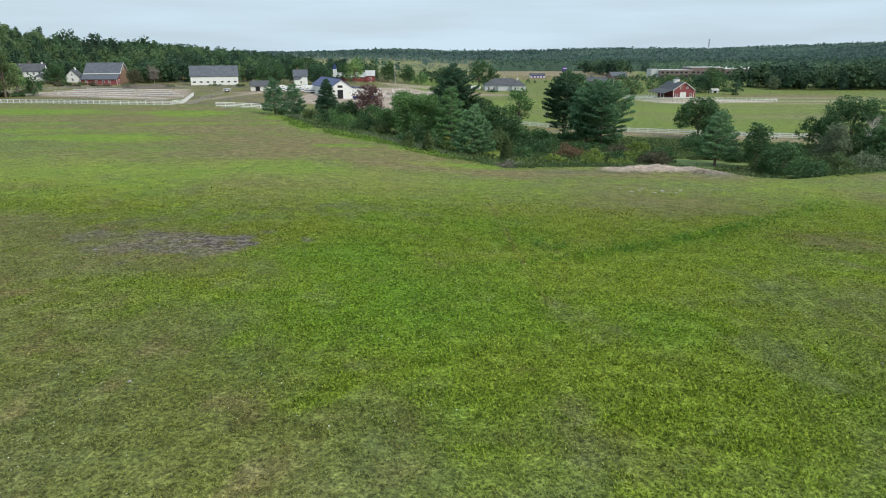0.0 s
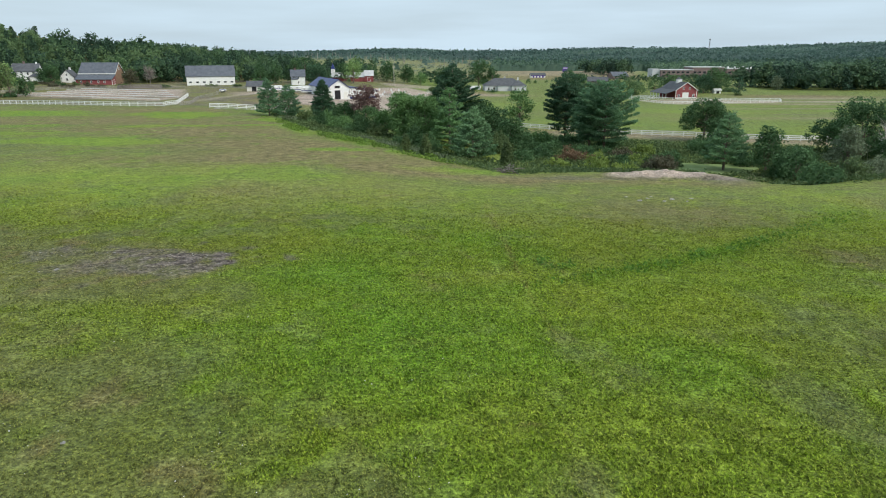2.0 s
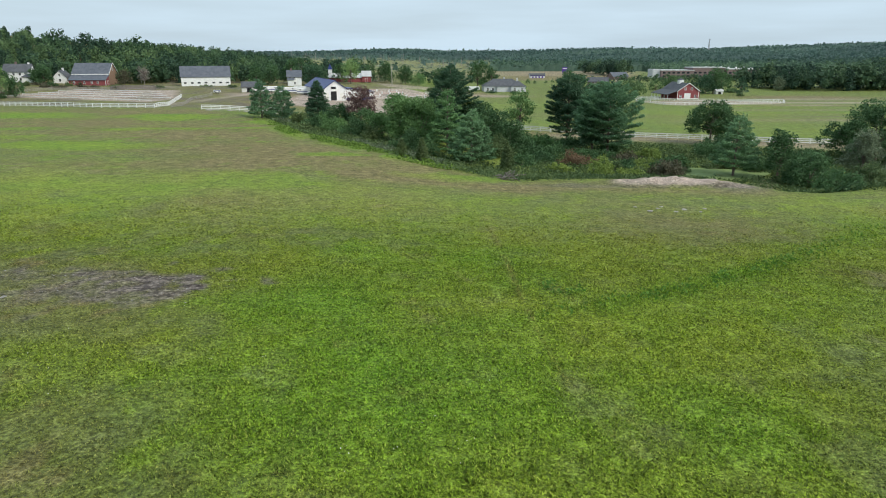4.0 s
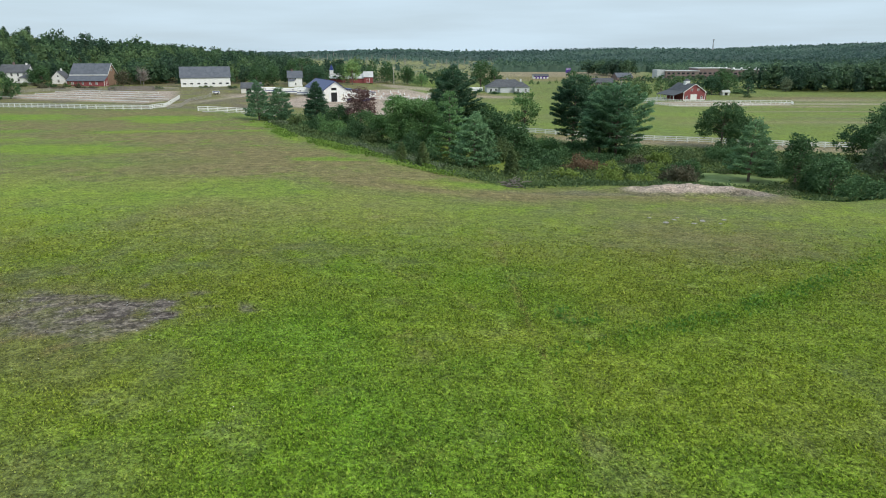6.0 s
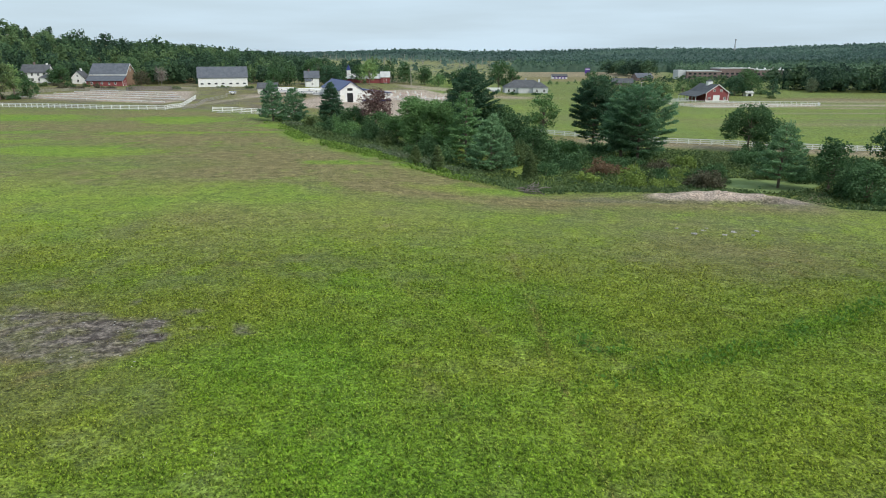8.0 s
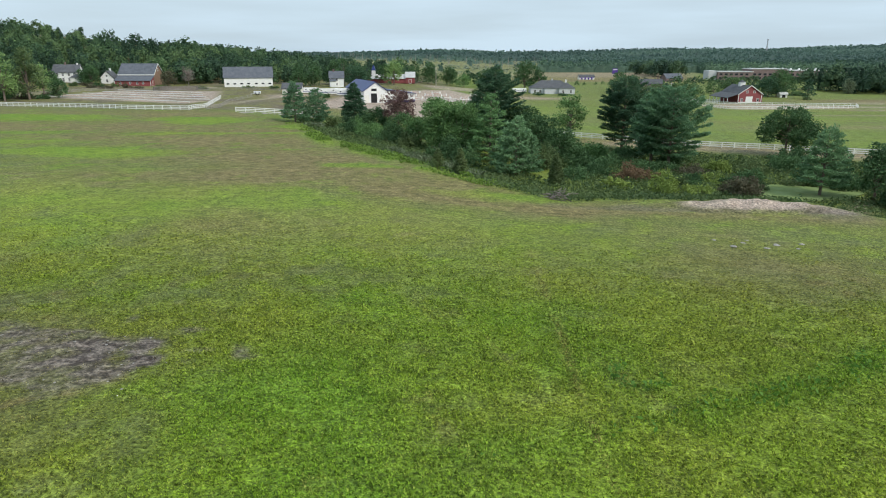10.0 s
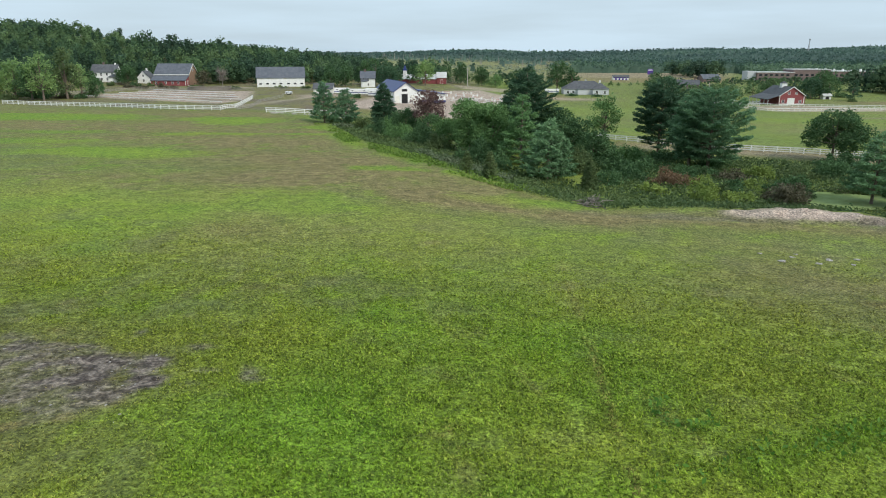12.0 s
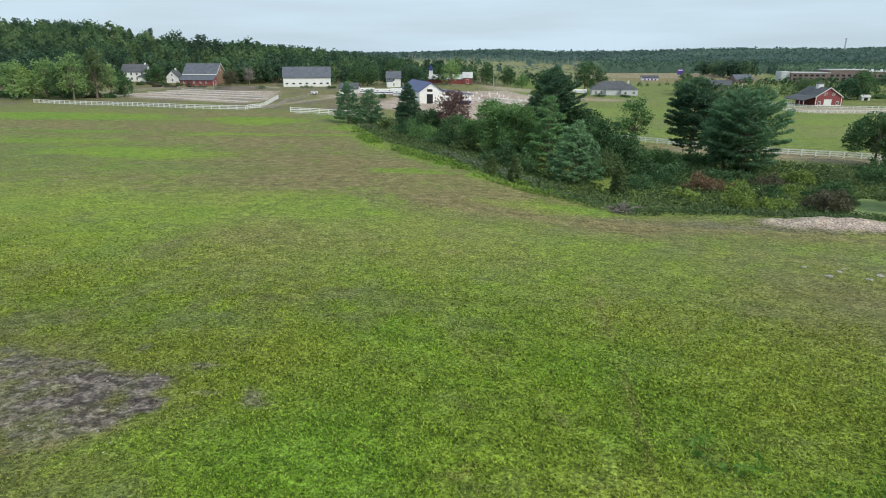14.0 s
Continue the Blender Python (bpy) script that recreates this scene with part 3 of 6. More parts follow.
def steps(*runs):
    """Grid lines: (start, end, step) runs one after another."""
    return np.unique(np.concatenate([np.arange(a, b + 1e-6, s) for a, b, s in runs]).round(3))


gx = steps((-4200, -1000, 160), (-1000, -330, 22), (-330, -90, 3.2), (-90, 90, 1.5), (-36, -8, 0.5), (26, 47, 0.6), (90, 330, 3.2), (330, 1000, 22), (1000, 4200, 160))
gy = steps((-600, -40, 80), (-40, 12, 6), (12, 140, 1.25), (47, 59, 0.5), (98, 109, 0.5), (140, 300, 2.0), (300, 480, 4), (480, 1000, 16), (1000, 2600, 60), (2600, 4600, 250))
X, Y = np.meshgrid(gx, gy)
mound = 0.85 * np.clip(1 - np.hypot((X - 35.5) / 10, (Y - 103.5) / 3.4), 0, 1) ** 0.45 * (0.1 + 1.7 * vnoise(X, Y, 1.8, 3))
Z = land(X, Y) + relief(X, Y) + mound
idx = np.arange(X.size).reshape(X.shape)
quads = np.stack([idx[:-1, :-1], idx[:-1, 1:], idx[1:, 1:], idx[1:, :-1]], -1).reshape(-1, 4)
ground_mesh = mesh_np("ground", np.stack([X, Y, Z], -1).reshape(-1, 3), quads, M["turf"], True)
covered(ground_mesh, X.ravel(), Y.ravel())
tagged(new("ground", ground_mesh), "rolling green pasture with dry, lush and muddy patches", "ground", kind="structure")

# ---- the duckweed pond behind the brow ----
bm = bmesh.new()
ring = []
for i in range(48):
    a = 2 * math.pi * i / 48
    k = 1 + 0.10 * math.sin(3 * a + 1) + 0.06 * math.sin(5 * a)
    ring.append(bm.verts.new((53 + 9.5 * k * math.cos(a), 127.5 + 6.2 * k * math.sin(a), -4.45)))
bm.faces.new(ring)
tagged(new("water", finish(bm, "water", M["pond"])), "small pond covered with pale green duckweed", "pond", kind="structure")


# ---- grass ----
def sward(name, label, bands, seed):
    """Grass and weeds: one leaf a triangle, in bands of (from y, to y, leaves a square metre); leaves grow coarser as they thin out."""
    rng = np.random.default_rng(seed)
    xs, ys = [], []
    for y0, y1, many in bands:
        n = int(many * (y1 - y0) * 2 * (9 + 0.72 * (y0 + y1) / 2))
        y = y0 + (y1 - y0) * rng.random(n)
        xs.append((rng.random(n) * 2 - 1) * (9 + 0.72 * y)), ys.append(y)
    x, y = np.concatenate(xs), np.concatenate(ys)
    lush, dry, mud, sand = cover(x, y)
    keep = (rng.random(len(x)) > 0.93 * np.maximum(mud, sand) ** 0.8) & (rng.random(len(x)) > ramp(y, 54, 92)) & (beyond(x, y) < 1)
    x, y, lush = x[keep], y[keep], lush[keep]
    n = len(x)
    z = land(x, y) + relief(x, y)
    thick = vnoise(x + 31, y, 0.6, 2)
    streak = 0.8 * weed_line(x, y, 0.8) * ramp(vnoise(x, y + 5, 1.5, 2), 0.3, 0.6)
    long = (0.082 + 0.0016 * np.clip(y - 50, 0, 90)) * (0.55 + 0.9 * rng.random(n)) * (0.75 + 0.35 * lush)
    wide = long * (0.30 + 0.28 * rng.random(n))
    rise = (0.35 + 1.0 * rng.random(n)) * (0.80 + 0.25 * lush + 0.9 * streak) * (0.4 + 1.2 * thick) * np.interp(y, (20, 75, 110), (1.0, 0.7, 0.5))
    a = rng.random(n) * 2 * math.pi
    ca, sa = np.cos(a), np.sin(a)
    lift = 0.16 * ramp(thick, 0.35, 0.75) * (0.6 + 0.4 * lush) * rng.random(n) + 0.12 * streak * rng.random(n)
    foot = np.stack([x, y, z + lift - 0.005], -1)
    side = np.stack([-sa * wide, ca * wide, 0 * x], -1)
    tip = foot + np.stack([ca * long, sa * long, long * rise], -1)
    v = np.stack([foot - side, foot + side, tip], 1).reshape(-1, 3)
    me = mesh_np(name, v, np.arange(len(v)).reshape(-1, 3), M["blade"])
    covered(me, v[:, 0], v[:, 1])
    return tagged(new(name, me), label, "grass", kind="stuff")


BANDS = ((16, 22, 150), (22, 52, 175), (52, 60, 150), (60, 72, 100), (72, 92, 60))
sward("pasture_grass", "short uneven pasture grass with green weeds", BANDS, 11)


# ---- trees and weeds ----
def diamonds(c, size, rng, flat=0.0, ratio=0.6):
    """Leaf clumps: a small rhomb round each centre, turned at random; flat presses them level."""
    n = len(c)
    a = rng.normal(size=(n, 3))
    a[:, 2] *= 1 - flat
    a /= np.linalg.norm(a, axis=1, keepdims=True) + 1e-9
    b = np.cross(a, rng.normal(size=(n, 3)) * np.array([1, 1, 1 - flat]) + np.array([0, 0, flat * 2.5]))
    b /= np.linalg.norm(b, axis=1, keepdims=True) + 1e-9
    s = np.asarray(size)[..., None] * (0.6 + 0.8 * rng.random((n, 1)))
    return np.stack([c - a * s, c - b * s * ratio, c + a * s, c + b * s * ratio], 1)


def ball(rng, n, inner=0.6):
    d = rng.normal(size=(n, 3))
    d /= np.linalg.norm(d, axis=1, keepdims=True)
    return d * (inner + (1 - inner) * rng.random((n, 1)))


def leaf_mesh(name, quads, material):
    v = quads.reshape(-1, 3)
    return mesh_np(name, v, np.arange(len(v)).reshape(-1, 4), material)


def sprays(centres, radius, per, leaf, rng, flat=0.3, ratio=0.55, press=0.7):
    """Leaves gathered in clumps round each centre."""
    c = np.repeat(np.asarray(centres), per, axis=0)
    r = np.repeat(np.broadcast_to(np.asarray(radius, float), len(centres)), per)[:, None]
    p = c + rng.normal(size=c.shape) * r * 0.55 * np.array([1, 1, press])
    return diamonds(p, np.full(len(p), leaf), rng, flat, ratio)


rng = np.random.default_rng(71)
x, y = -2 + 52 * rng.random(90000), 42 + 34 * rng.random(90000)
keep = rng.random(90000) < 0.42 * weed_line(x, y, 1.0) ** 2 * ramp(vnoise(x, y + 5, 1.6, 2), 0.35, 0.6) + 0.5 * weed_ring(x, y)
x, y = x[keep], y[keep]
quads = diamonds(np.stack([x, y, land(x, y) + relief(x, y) + 0.10 + 0.32 * rng.random(len(x))], -1), np.full(len(x), 0.13), rng, 0.2, 0.5)
tagged(new("bank_weeds", leaf_mesh("bank_weeds", quads, M["weed"])), "dark green rank weeds along a low bank", "weeds", kind="stuff")
x, y = -52 + 66 * rng.random(120000), 100 + 84 * rng.random(120000)
past, patch = beyond(x, y), vnoise(x, y + 5, 3.5, 2)
keep = (past > -0.6) & (past < 4.5) & (rng.random(120000) < 0.85 * ramp(patch, 0.46, 0.62)) & (x < 12)
x, y, past = x[keep], y[keep], past[keep]
tuft = 0.25 + 0.75 * vnoise(x + 9, y, 2.0, 2) * ramp(past, -1, 3)
quads = diamonds(np.stack([x, y, land(x, y) + tuft * rng.random(len(x))], -1), np.full(len(x), 0.24), rng, 0.15, 0.45)
tagged(new("brow_weeds", leaf_mesh("brow_weeds", quads, M["fresh"])), "fresh green weeds along the brow of the pasture", "weeds", kind="stuff")
x, y = -30 + 52 * rng.random(1500), 18 + 34 * rng.random(1500)
keep = (vnoise(x, y, 4, 2) > 0.58) & (x < 4) & (rng.random(1500) > ramp(y, 30, 52))
x, y = x[keep], y[keep]
quads = diamonds(np.stack([x, y, land(x, y) + relief(x, y) + 0.13 + 0.08 * rng.random(len(x))], -1), np.full(len(x), 0.024), rng, 0.7, 0.9)
tagged(new("white_flowers", leaf_mesh("white_flowers", quads, M["white"])), "tiny white flower heads scattered in the short grass", "flowers", kind="stuff")


def broadleaf(x, y, h, w, material, label, seed, clear=0.2, dense=1.0, lobes=16, leaf=0.21, name="tree", airy=0.0, category="tree"):
    """A tree with a forked trunk and a crown of boughs, each a cluster of leaf clumps."""
    rng = np.random.default_rng(seed)
    tree = thing(name, label, category, pose(x, y, ground_at(x, y) - 0.15, 0, 0, rng.random() * 360))
    bm = bmesh.new()
    r0 = 0.022 * h + 0.05
    fork = h * (clear + 0.12)
    limb(bm, (0, 0, 0), (0.1, 0, fork), r0, r0 * 0.7, 8)
    limb(bm, (0.1, 0, fork), (0.2, 0.1, h * 0.82), r0 * 0.7, r0 * 0.15, 7)
    spots, sizes = [], []
    big = leaf / 0.19
    for k in range(lobes):
        a, t = k * 2.4 + rng.random(), (k + 0.5) / lobes
        reach = 0.5 * w * math.sin(math.pi * (0.30 + 0.62 * t)) * (0.42 + 0.45 * rng.random())
        c = np.array([reach * math.cos(a), reach * math.sin(a), h * (clear + (1 - clear) * (0.10 + 0.74 * t + 0.05 * rng.normal()))])
        rad = np.array([1, 1, 0.8]) * (0.15 + 0.12 * rng.random()) * min(w, h * 0.95)
        limb(bm, (0.1, 0, fork * (0.8 + 0.5 * t)), c, r0 * 0.35, r0 * 0.08, 5)
        n = max(5, int(dense * 6.5 * (rad[0] / (0.62 * big)) ** 2))
        spots.append(ball(rng, n, 0.7 - 0.4 * airy) * rad + c)
    spots = np.concatenate(spots)
    part("trunk", finish(bm, "trunk", M["bark"], True), tree, "grey-brown forked trunk")
    part("crown", leaf_mesh("crown", sprays(spots, 0.62 * big * (0.6 + 0.7 * rng.random(len(spots))), 13 if leaf < 0.3 else 11, leaf, rng, 0.35), material), tree)
    return tree


def conifer(x, y, h, w, material, label, seed, shape="pine", base=0.12, leaf=0.27, dense=1.0, name="pine_tree"):
    """A pine or spruce: a straight trunk and whorls of boughs carrying needle clumps."""
    rng = np.random.default_rng(seed)
    tree = thing(name, label, "tree", pose(x, y, ground_at(x, y) - 0.15, 0, 0, rng.random() * 360))
    bm = bmesh.new()
    r0 = 0.018 * h + 0.05
    limb(bm, (0, 0, 0), (0, 0, h * 0.55), r0, r0 * 0.6, 8)
    limb(bm, (0, 0, h * 0.55), (0.05, 0, h * 0.98), r0 * 0.6, 0.02, 7)
    pine = shape != "spruce"
    spots, z, k = [], h * base, 0
    gap = {"pine": 0.052, "young": 0.07, "spruce": 0.045}[shape] * h
    lop = rng.random(12)
    while z < h * 0.98:
        t = max(0.0, (z / h - base) / (1 - base))
        if shape == "young":
            prof = (1 - t) ** 0.7 * min(1.0, 0.8 + 2 * t) + 0.04
        else:
            prof = (min(1.0, 0.66 + 1.3 * t) * (1 - t**3.4) + 0.04) if pine else (1 - t) ** 0.8 * min(1.0, 0.75 + 2 * t) + 0.05
        count = 8 if pine else 9
        for i in range(count):
            a = k * 0.7 + i * 2 * math.pi / count + rng.normal() * 0.25
            side = lop[int((a % 6.283) / 6.283 * 12) % 12]
            reach = 0.5 * w * prof * (0.62 + 0.30 * side + 0.26 * rng.random())
            rise = (0.12 + 0.45 * t) * reach if pine else (-0.10 + 0.5 * t) * reach
            zz = z + rng.normal() * gap * 0.3
            limb(bm, (0, 0, zz), (math.cos(a) * reach, math.sin(a) * reach, zz + rise), r0 * 0.2 * (1.1 - t), 0.012, 4)
            n = max(3, int(dense * 3.4 * reach * (reach * 0.35 + 0.8) * (0.24 / leaf) ** 2))
            s = 0.25 + 0.75 * rng.random(n) ** 0.6
            across = (rng.random(n) * 2 - 1) * (0.42 * reach * (1.15 - s) + 0.15)
            spots.append(np.stack([math.cos(a) * reach * s - math.sin(a) * across, math.sin(a) * reach * s + math.cos(a) * across, zz + rise * s**1.4 - 0.10 * np.abs(across) + 0.05], -1))
        z += gap * (1 + 0.12 * rng.normal())
        k += 1
    spots = np.concatenate(spots)
    part("trunk", finish(bm, "trunk", M["bark"], True), tree, "straight dark trunk with bare boughs")
    part("crown", leaf_mesh("crown", sprays(spots, 0.34 * leaf / 0.24, 7, leaf, rng, 0.25, 0.30, 0.55), material), tree)
    return tree


def bush(x, y, h, w, material, label, seed, leaf=0.2, dense=1.0, name="bush"):
    rng = np.random.default_rng(seed)
    plant = thing(name, label, "bush", pose(x, y, ground_at(x, y) - 0.1))
    bm = bmesh.new()
    spots = []
    for k in range(max(6, int(2.4 * w))):
        a, r = rng.random() * 2 * math.pi, 0.46 * w * rng.random() ** 0.6
        top = h * (1 - 0.6 * (r / (0.5 * w)) ** 2) * (0.55 + 0.5 * rng.random())
        c = np.array([r * math.cos(a), r * math.sin(a), top * 0.5])
        rad = np.array([0.16 * w * (0.6 + 0.8 * rng.random())] * 2 + [top * 0.5])
        limb(bm, (0, 0, 0), c, 0.05, 0.015, 4)
        n = max(4, int(dense * 4.2 * rad[0] * rad[2] / 0.25))
        spots.append(ball(rng, n, 0.55) * rad + c)
    spots = np.concatenate(spots)
    part("stem", finish(bm, "stem", M["bark"], True), plant)
    part("foliage", leaf_mesh("foliage", sprays(spots, 0.42 * (0.5 + 0.9 * rng.random(len(spots))), 9, leaf, rng, 0.1, 0.5, 0.9), material), plant)
    return plant


# the belt of trees in the hollow
conifer(-48, 190, 10.2, 8.8, M["pine"], "young white pine at the end of the tree belt", 1, "young", dense=0.8)
conifer(-43.5, 195, 9.8, 8.6, M["pine"], "young white pine beside its twin", 2, "young", dense=0.8)
conifer(-35, 204, 11.2, 10.0, M["spruce"], "dark green spruce with drooping boughs", 3, "spruce", 0.05, name="spruce_tree")
broadleaf(-20, 185, 11.6, 9.0, M["copper"], "copper-leaved tree above dark green scrub", 4, 0.35, 0.42, airy=1.0)
broadleaf(-18.5, 180, 6.4, 9.0, M["leaf"], "dark green tree below the copper-leaved one", 40, 0.05)
broadleaf(-3, 158, 12.0, 9.5, M["bright"], "rounded green tree in the tree belt", 41, 0.05)
broadleaf(10, 167, 11.5, 9.5, M["leaf"], "rounded green tree in the tree belt", 42, 0.05)
broadleaf(17, 152, 7.5, 8.0, M["leaf"], "low rounded green tree in the tree belt", 43, 0.05)
broadleaf(-1, 172, 10.5, 10.0, M["leaf"], "dark rounded tree at the back of the belt", 44, 0.05)
broadleaf(-26, 188, 6.5, 9.0, M["leaf"], "low dark green tree in the tree belt", 45, 0.05)
broadleaf(-8, 163, 11.4, 10.5, M["bright"], "round-crowned green tree in the tree belt", 5, 0.05, 1.1)
broadleaf(-13, 170, 6.4, 8.0, M["bright"], "low broad green tree in the tree belt", 6, 0.05)
conifer(4, 168, 17.8, 13.0, M["spruce"], "tall dark pine standing over the tree belt", 7, dense=1.15)
conifer(3, 152, 13.8, 10.0, M["freshpine"], "fresh green conifer in the tree belt", 8, "young", 0.05, leaf=0.26, name="conifer")
conifer(7.5, 137, 10.2, 10.6, M["bluepine"], "blue-green white pine at the front of the belt", 9, "young", 0.06)
broadleaf(13.5, 160, 9.0, 8.5, M["leaf"], "dense dark green tree in the tree belt", 10, 0.05)
broadleaf(22, 176, 12.8, 8.5, M["bright"], "airy light green tree with gaps in its crown", 11, 0.28, 0.45, airy=1.0)
conifer(34, 174, 16.6, 13.4, M["spruce"], "old white pine with flat layered boughs", 12, base=0.14)
conifer(39, 153, 15.8, 14.2, M["pine"], "broad old white pine with layered boughs", 13, base=0.17, dense=1.05)
conifer(36.5, 157, 14.2, 10.0, M["pine"], "white pine grown together with its neighbour", 14, base=0.14)
broadleaf(68, 167, 10.4, 13.0, M["leaf"], "wide round-crowned tree on a bare trunk", 15, 0.3)
conifer(55.2, 125.5, 11.0, 9.6, M["bluepine"], "green pine at the edge of the pond", 16, "young", 0.2)
broadleaf(61.5, 122, 9.6, 5.5, M["leaf"], "slender dark green tree by the pond", 17, 0.1)
broadleaf(64, 116, 6.2, 8.0, M["leaf"], "low bushy tree with some yellow leaves", 18, 0.02)
broadleaf(92.5, 142, 12.6, 24.0, M["leaf"], "large spreading oak with a dark domed crown", 19, 0.08, 0.8, 32, 0.22)
broadleaf(78, 124, 9.2, 6.5, M["silver"], "pale grey-green poplar beside the oak", 20, 0.1, 0.8)
broadleaf(86, 121, 9.0, 8.0, M["leaf"], "green poplar beside the oak", 21, 0.1)
conifer(-2, 122.5, 4.2, 3.0, M["scrub"], "small olive conifer at the pasture edge", 22, "spruce", 0.12, 0.15, 0.5, name="young_conifer")
conifer(-5.7, 124.5, 3.4, 2.2, M["scrub"], "small thin conifer at the pasture edge", 23, "spruce", 0.25, 0.15, 0.4, name="young_conifer")
conifer(13.8, 129, 5.4, 3.2, M["scrub"], "small olive-green conifer in the scrub", 24, "spruce", 0.05, 0.15, name="young_conifer")

# a dead standing tree among the right-hand bushes
rng = np.random.default_rng(31)
dead = thing("dead_tree", "bleached bare dead tree among bushes", "tree", pose(89, 131, ground_at(89, 131) - 0.1))
bm = bmesh.new()
limb(bm, (0, 0, 0), (0.3, 0, 9.0), 0.16, 0.03, 6)
for k in range(64):
    z0, a, r = 3.5 + 5.2 * rng.random(), rng.random() * 6.28, 0.5 + 1.5 * rng.random() ** 1.5
    tip = Vector((r * math.cos(a), r * math.sin(a), z0 + r * (0.5 + 1.0 * rng.random())))
    limb(bm, (0.03 * z0, 0, z0), tip, 0.04, 0.012, 4)
    limb(bm, tip * 0.6 + Vector((0.012 * z0, 0, 0.4 * z0)), tip + Vector((0.5 * rng.normal(), 0.5 * rng.normal(), 0.4)), 0.018, 0.008, 4)
part("trunk", finish(bm, "trunk", M["dead"], True), dead)

# bushes and scrub: kind of leaf, words, then x, y, height and width of each
def bushes(kind, words, *spots):
    for x, y, h, w in spots:
        bush(x, y, h, w, M[kind], words, int(abs(31 * x + 7 * y)), *((0.36, 0.35) if y > 230 else (0.2, 0.85)))


bushes("scrub", "olive-green bush in the tree belt", (-38, 190, 4.2, 7), (-15, 163, 4.6, 7), (14, 147, 5.2, 8))
bushes("leaf", "dark green bush in the tree belt", (-31, 184, 4.5, 8), (-20, 172, 4.8, 8), (-5, 152, 5.0, 8), (-1, 146, 4.4, 6), (20, 150, 4.6, 7), (20, 165, 6.0, 8))
bushes("bright", "fresh green bush in the tree belt", (-26, 178, 4.4, 8), (-31, 196, 4.2, 7), (26, 160, 4.8, 8))
bushes("yellow", "yellow-green bush beside the sand mound", (31, 124.5, 4.9, 5.4))
bushes("rust", "low patch of rust-brown weeds in the hollow", (28.5, 138, 3.4, 7.5))
bushes("scrub", "olive scrub in the hollow", (34, 131, 3.0, 5))
bushes("umber", "reddish brown shrub in the hollow", (41, 143, 2.4, 7))
bushes("yellow", "yellow-green weeds in the hollow", (46, 146, 3.0, 7), (42, 135, 2.4, 6))
bushes("umber", "round brownish shrub by the pond", (43, 125, 4.0, 6.5))
bushes("scrub", "olive scrub behind the pond", (52, 148, 3.2, 9))
bushes("leaf", "dark shrub below the wide tree", (60, 150, 4.0, 8), (66, 158, 3.8, 8))
bushes("leaf", "green reeds beside the pond", (38, 133, 2.6, 6))
bushes("leaf", "green shrub on the far bank", (49, 138, 3.0, 6), (62, 131, 3.4, 6))
bushes("leaf", "small bush at the water", (48.5, 118.5, 1.6, 2.6))
bushes("leaf", "dense green bush above the hollow", (70, 128, 4.4, 8), (75, 136, 5.0, 9))
bushes("leaf", "dense dark green bush at the pasture edge", (61, 104, 4.4, 7.5), (90, 114, 5.0, 9), (99, 118, 5.0, 9))
bushes("scrub", "olive-green bush at the pasture edge", (68, 108, 4.6, 7))
bushes("silver", "silvery grey-leaved bush at the pasture edge", (75, 111, 4.8, 8), (82, 113, 4.8, 8))
bushes("umber", "brownish bush before the red barn", (-196, 372, 3.2, 5))
bushes("scrub", "green bush before the farm", (-206, 380, 3.0, 5))
bushes("scrub", "low hedge before the farmhouse", (-226, 372, 2.6, 7))
bushes("umber", "low brown hedge before the farm", (-212, 366, 2.2, 6))
bushes("leaf", "round dark shrub before the farmhouse", (-236, 376, 3.4, 5))
bushes("scrub", "low hedge beside the pen", (-176, 372, 2.4, 7))
bushes("umber", "low brown hedge by the pen", (-168, 362, 2.2, 6))
bushes("scrub", "low weeds below the white barn", (-150, 366, 1.8, 6), (-128, 376, 1.8, 7), (-112, 372, 2.2, 6))
bushes("bright", "light green shrub beside the white barn", (-106, 384, 4.5, 6))
bushes("leaf", "green shrub beside the riding barn", (-66, 300, 2.4, 5))
bushes("umber", "weeds along the paddock", (-196, 306, 1.6, 6))
bushes("scrub", "weeds along the paddock", (-204, 318, 2.0, 6))
bushes("scrub", "green shrubs beyond the yard", (-4, 412, 3.0, 8))
bushes("leaf", "dark shrubs below the old pines", (33, 147, 2.6, 7), (42, 157, 2.8, 8), (28, 152, 3.0, 7), (34, 165, 3.0, 8), (23, 147, 3.4, 8), (36, 146, 2.8, 7), (22, 141, 2.8, 7))
bushes("scrub", "low green scrub below the brow", (10, 122, 1.6, 6), (18, 121, 1.7, 6), (24, 121, 1.8, 6), (3, 128, 2.0, 6))
bushes("leaf", "green reeds in the hollow", (18, 136, 2.6, 7), (10, 144, 3.0, 7))
bushes("yellow", "yellow-green scrub in the hollow", (24, 129, 2.2, 5))
bushes("leaf", "dark undergrowth below the row of trees", (-240, 284, 3.6, 10), (-229, 279, 3.4, 10), (-218, 275, 3.4, 10), (-199, 282, 3.4, 10), (-183, 284, 2.4, 7), (-212, 292, 3.6, 10))
bushes("scrub", "dark undergrowth below the row of trees", (-207, 273, 3.0, 9))
bushes("umber", "brownish undergrowth below the row of trees", (-190, 284, 2.6, 9))
bushes("umber", "brown hedge before the white houses", (-222, 380, 2.4, 9))
bushes("leaf", "round dark shrub before the white houses", (-214, 376, 2.8, 6))
bushes("umber", "brown weeds by the sandy paddock", (-200, 362, 1.8, 8), (-186, 366, 1.8, 8))
bushes("midgreen", "green bush behind the paddock fence", (108, 412, 4.0, 10), (98, 404, 3.6, 9))
bushes("scrub", "olive bush behind the paddock fence", (120, 406, 3.6, 9))
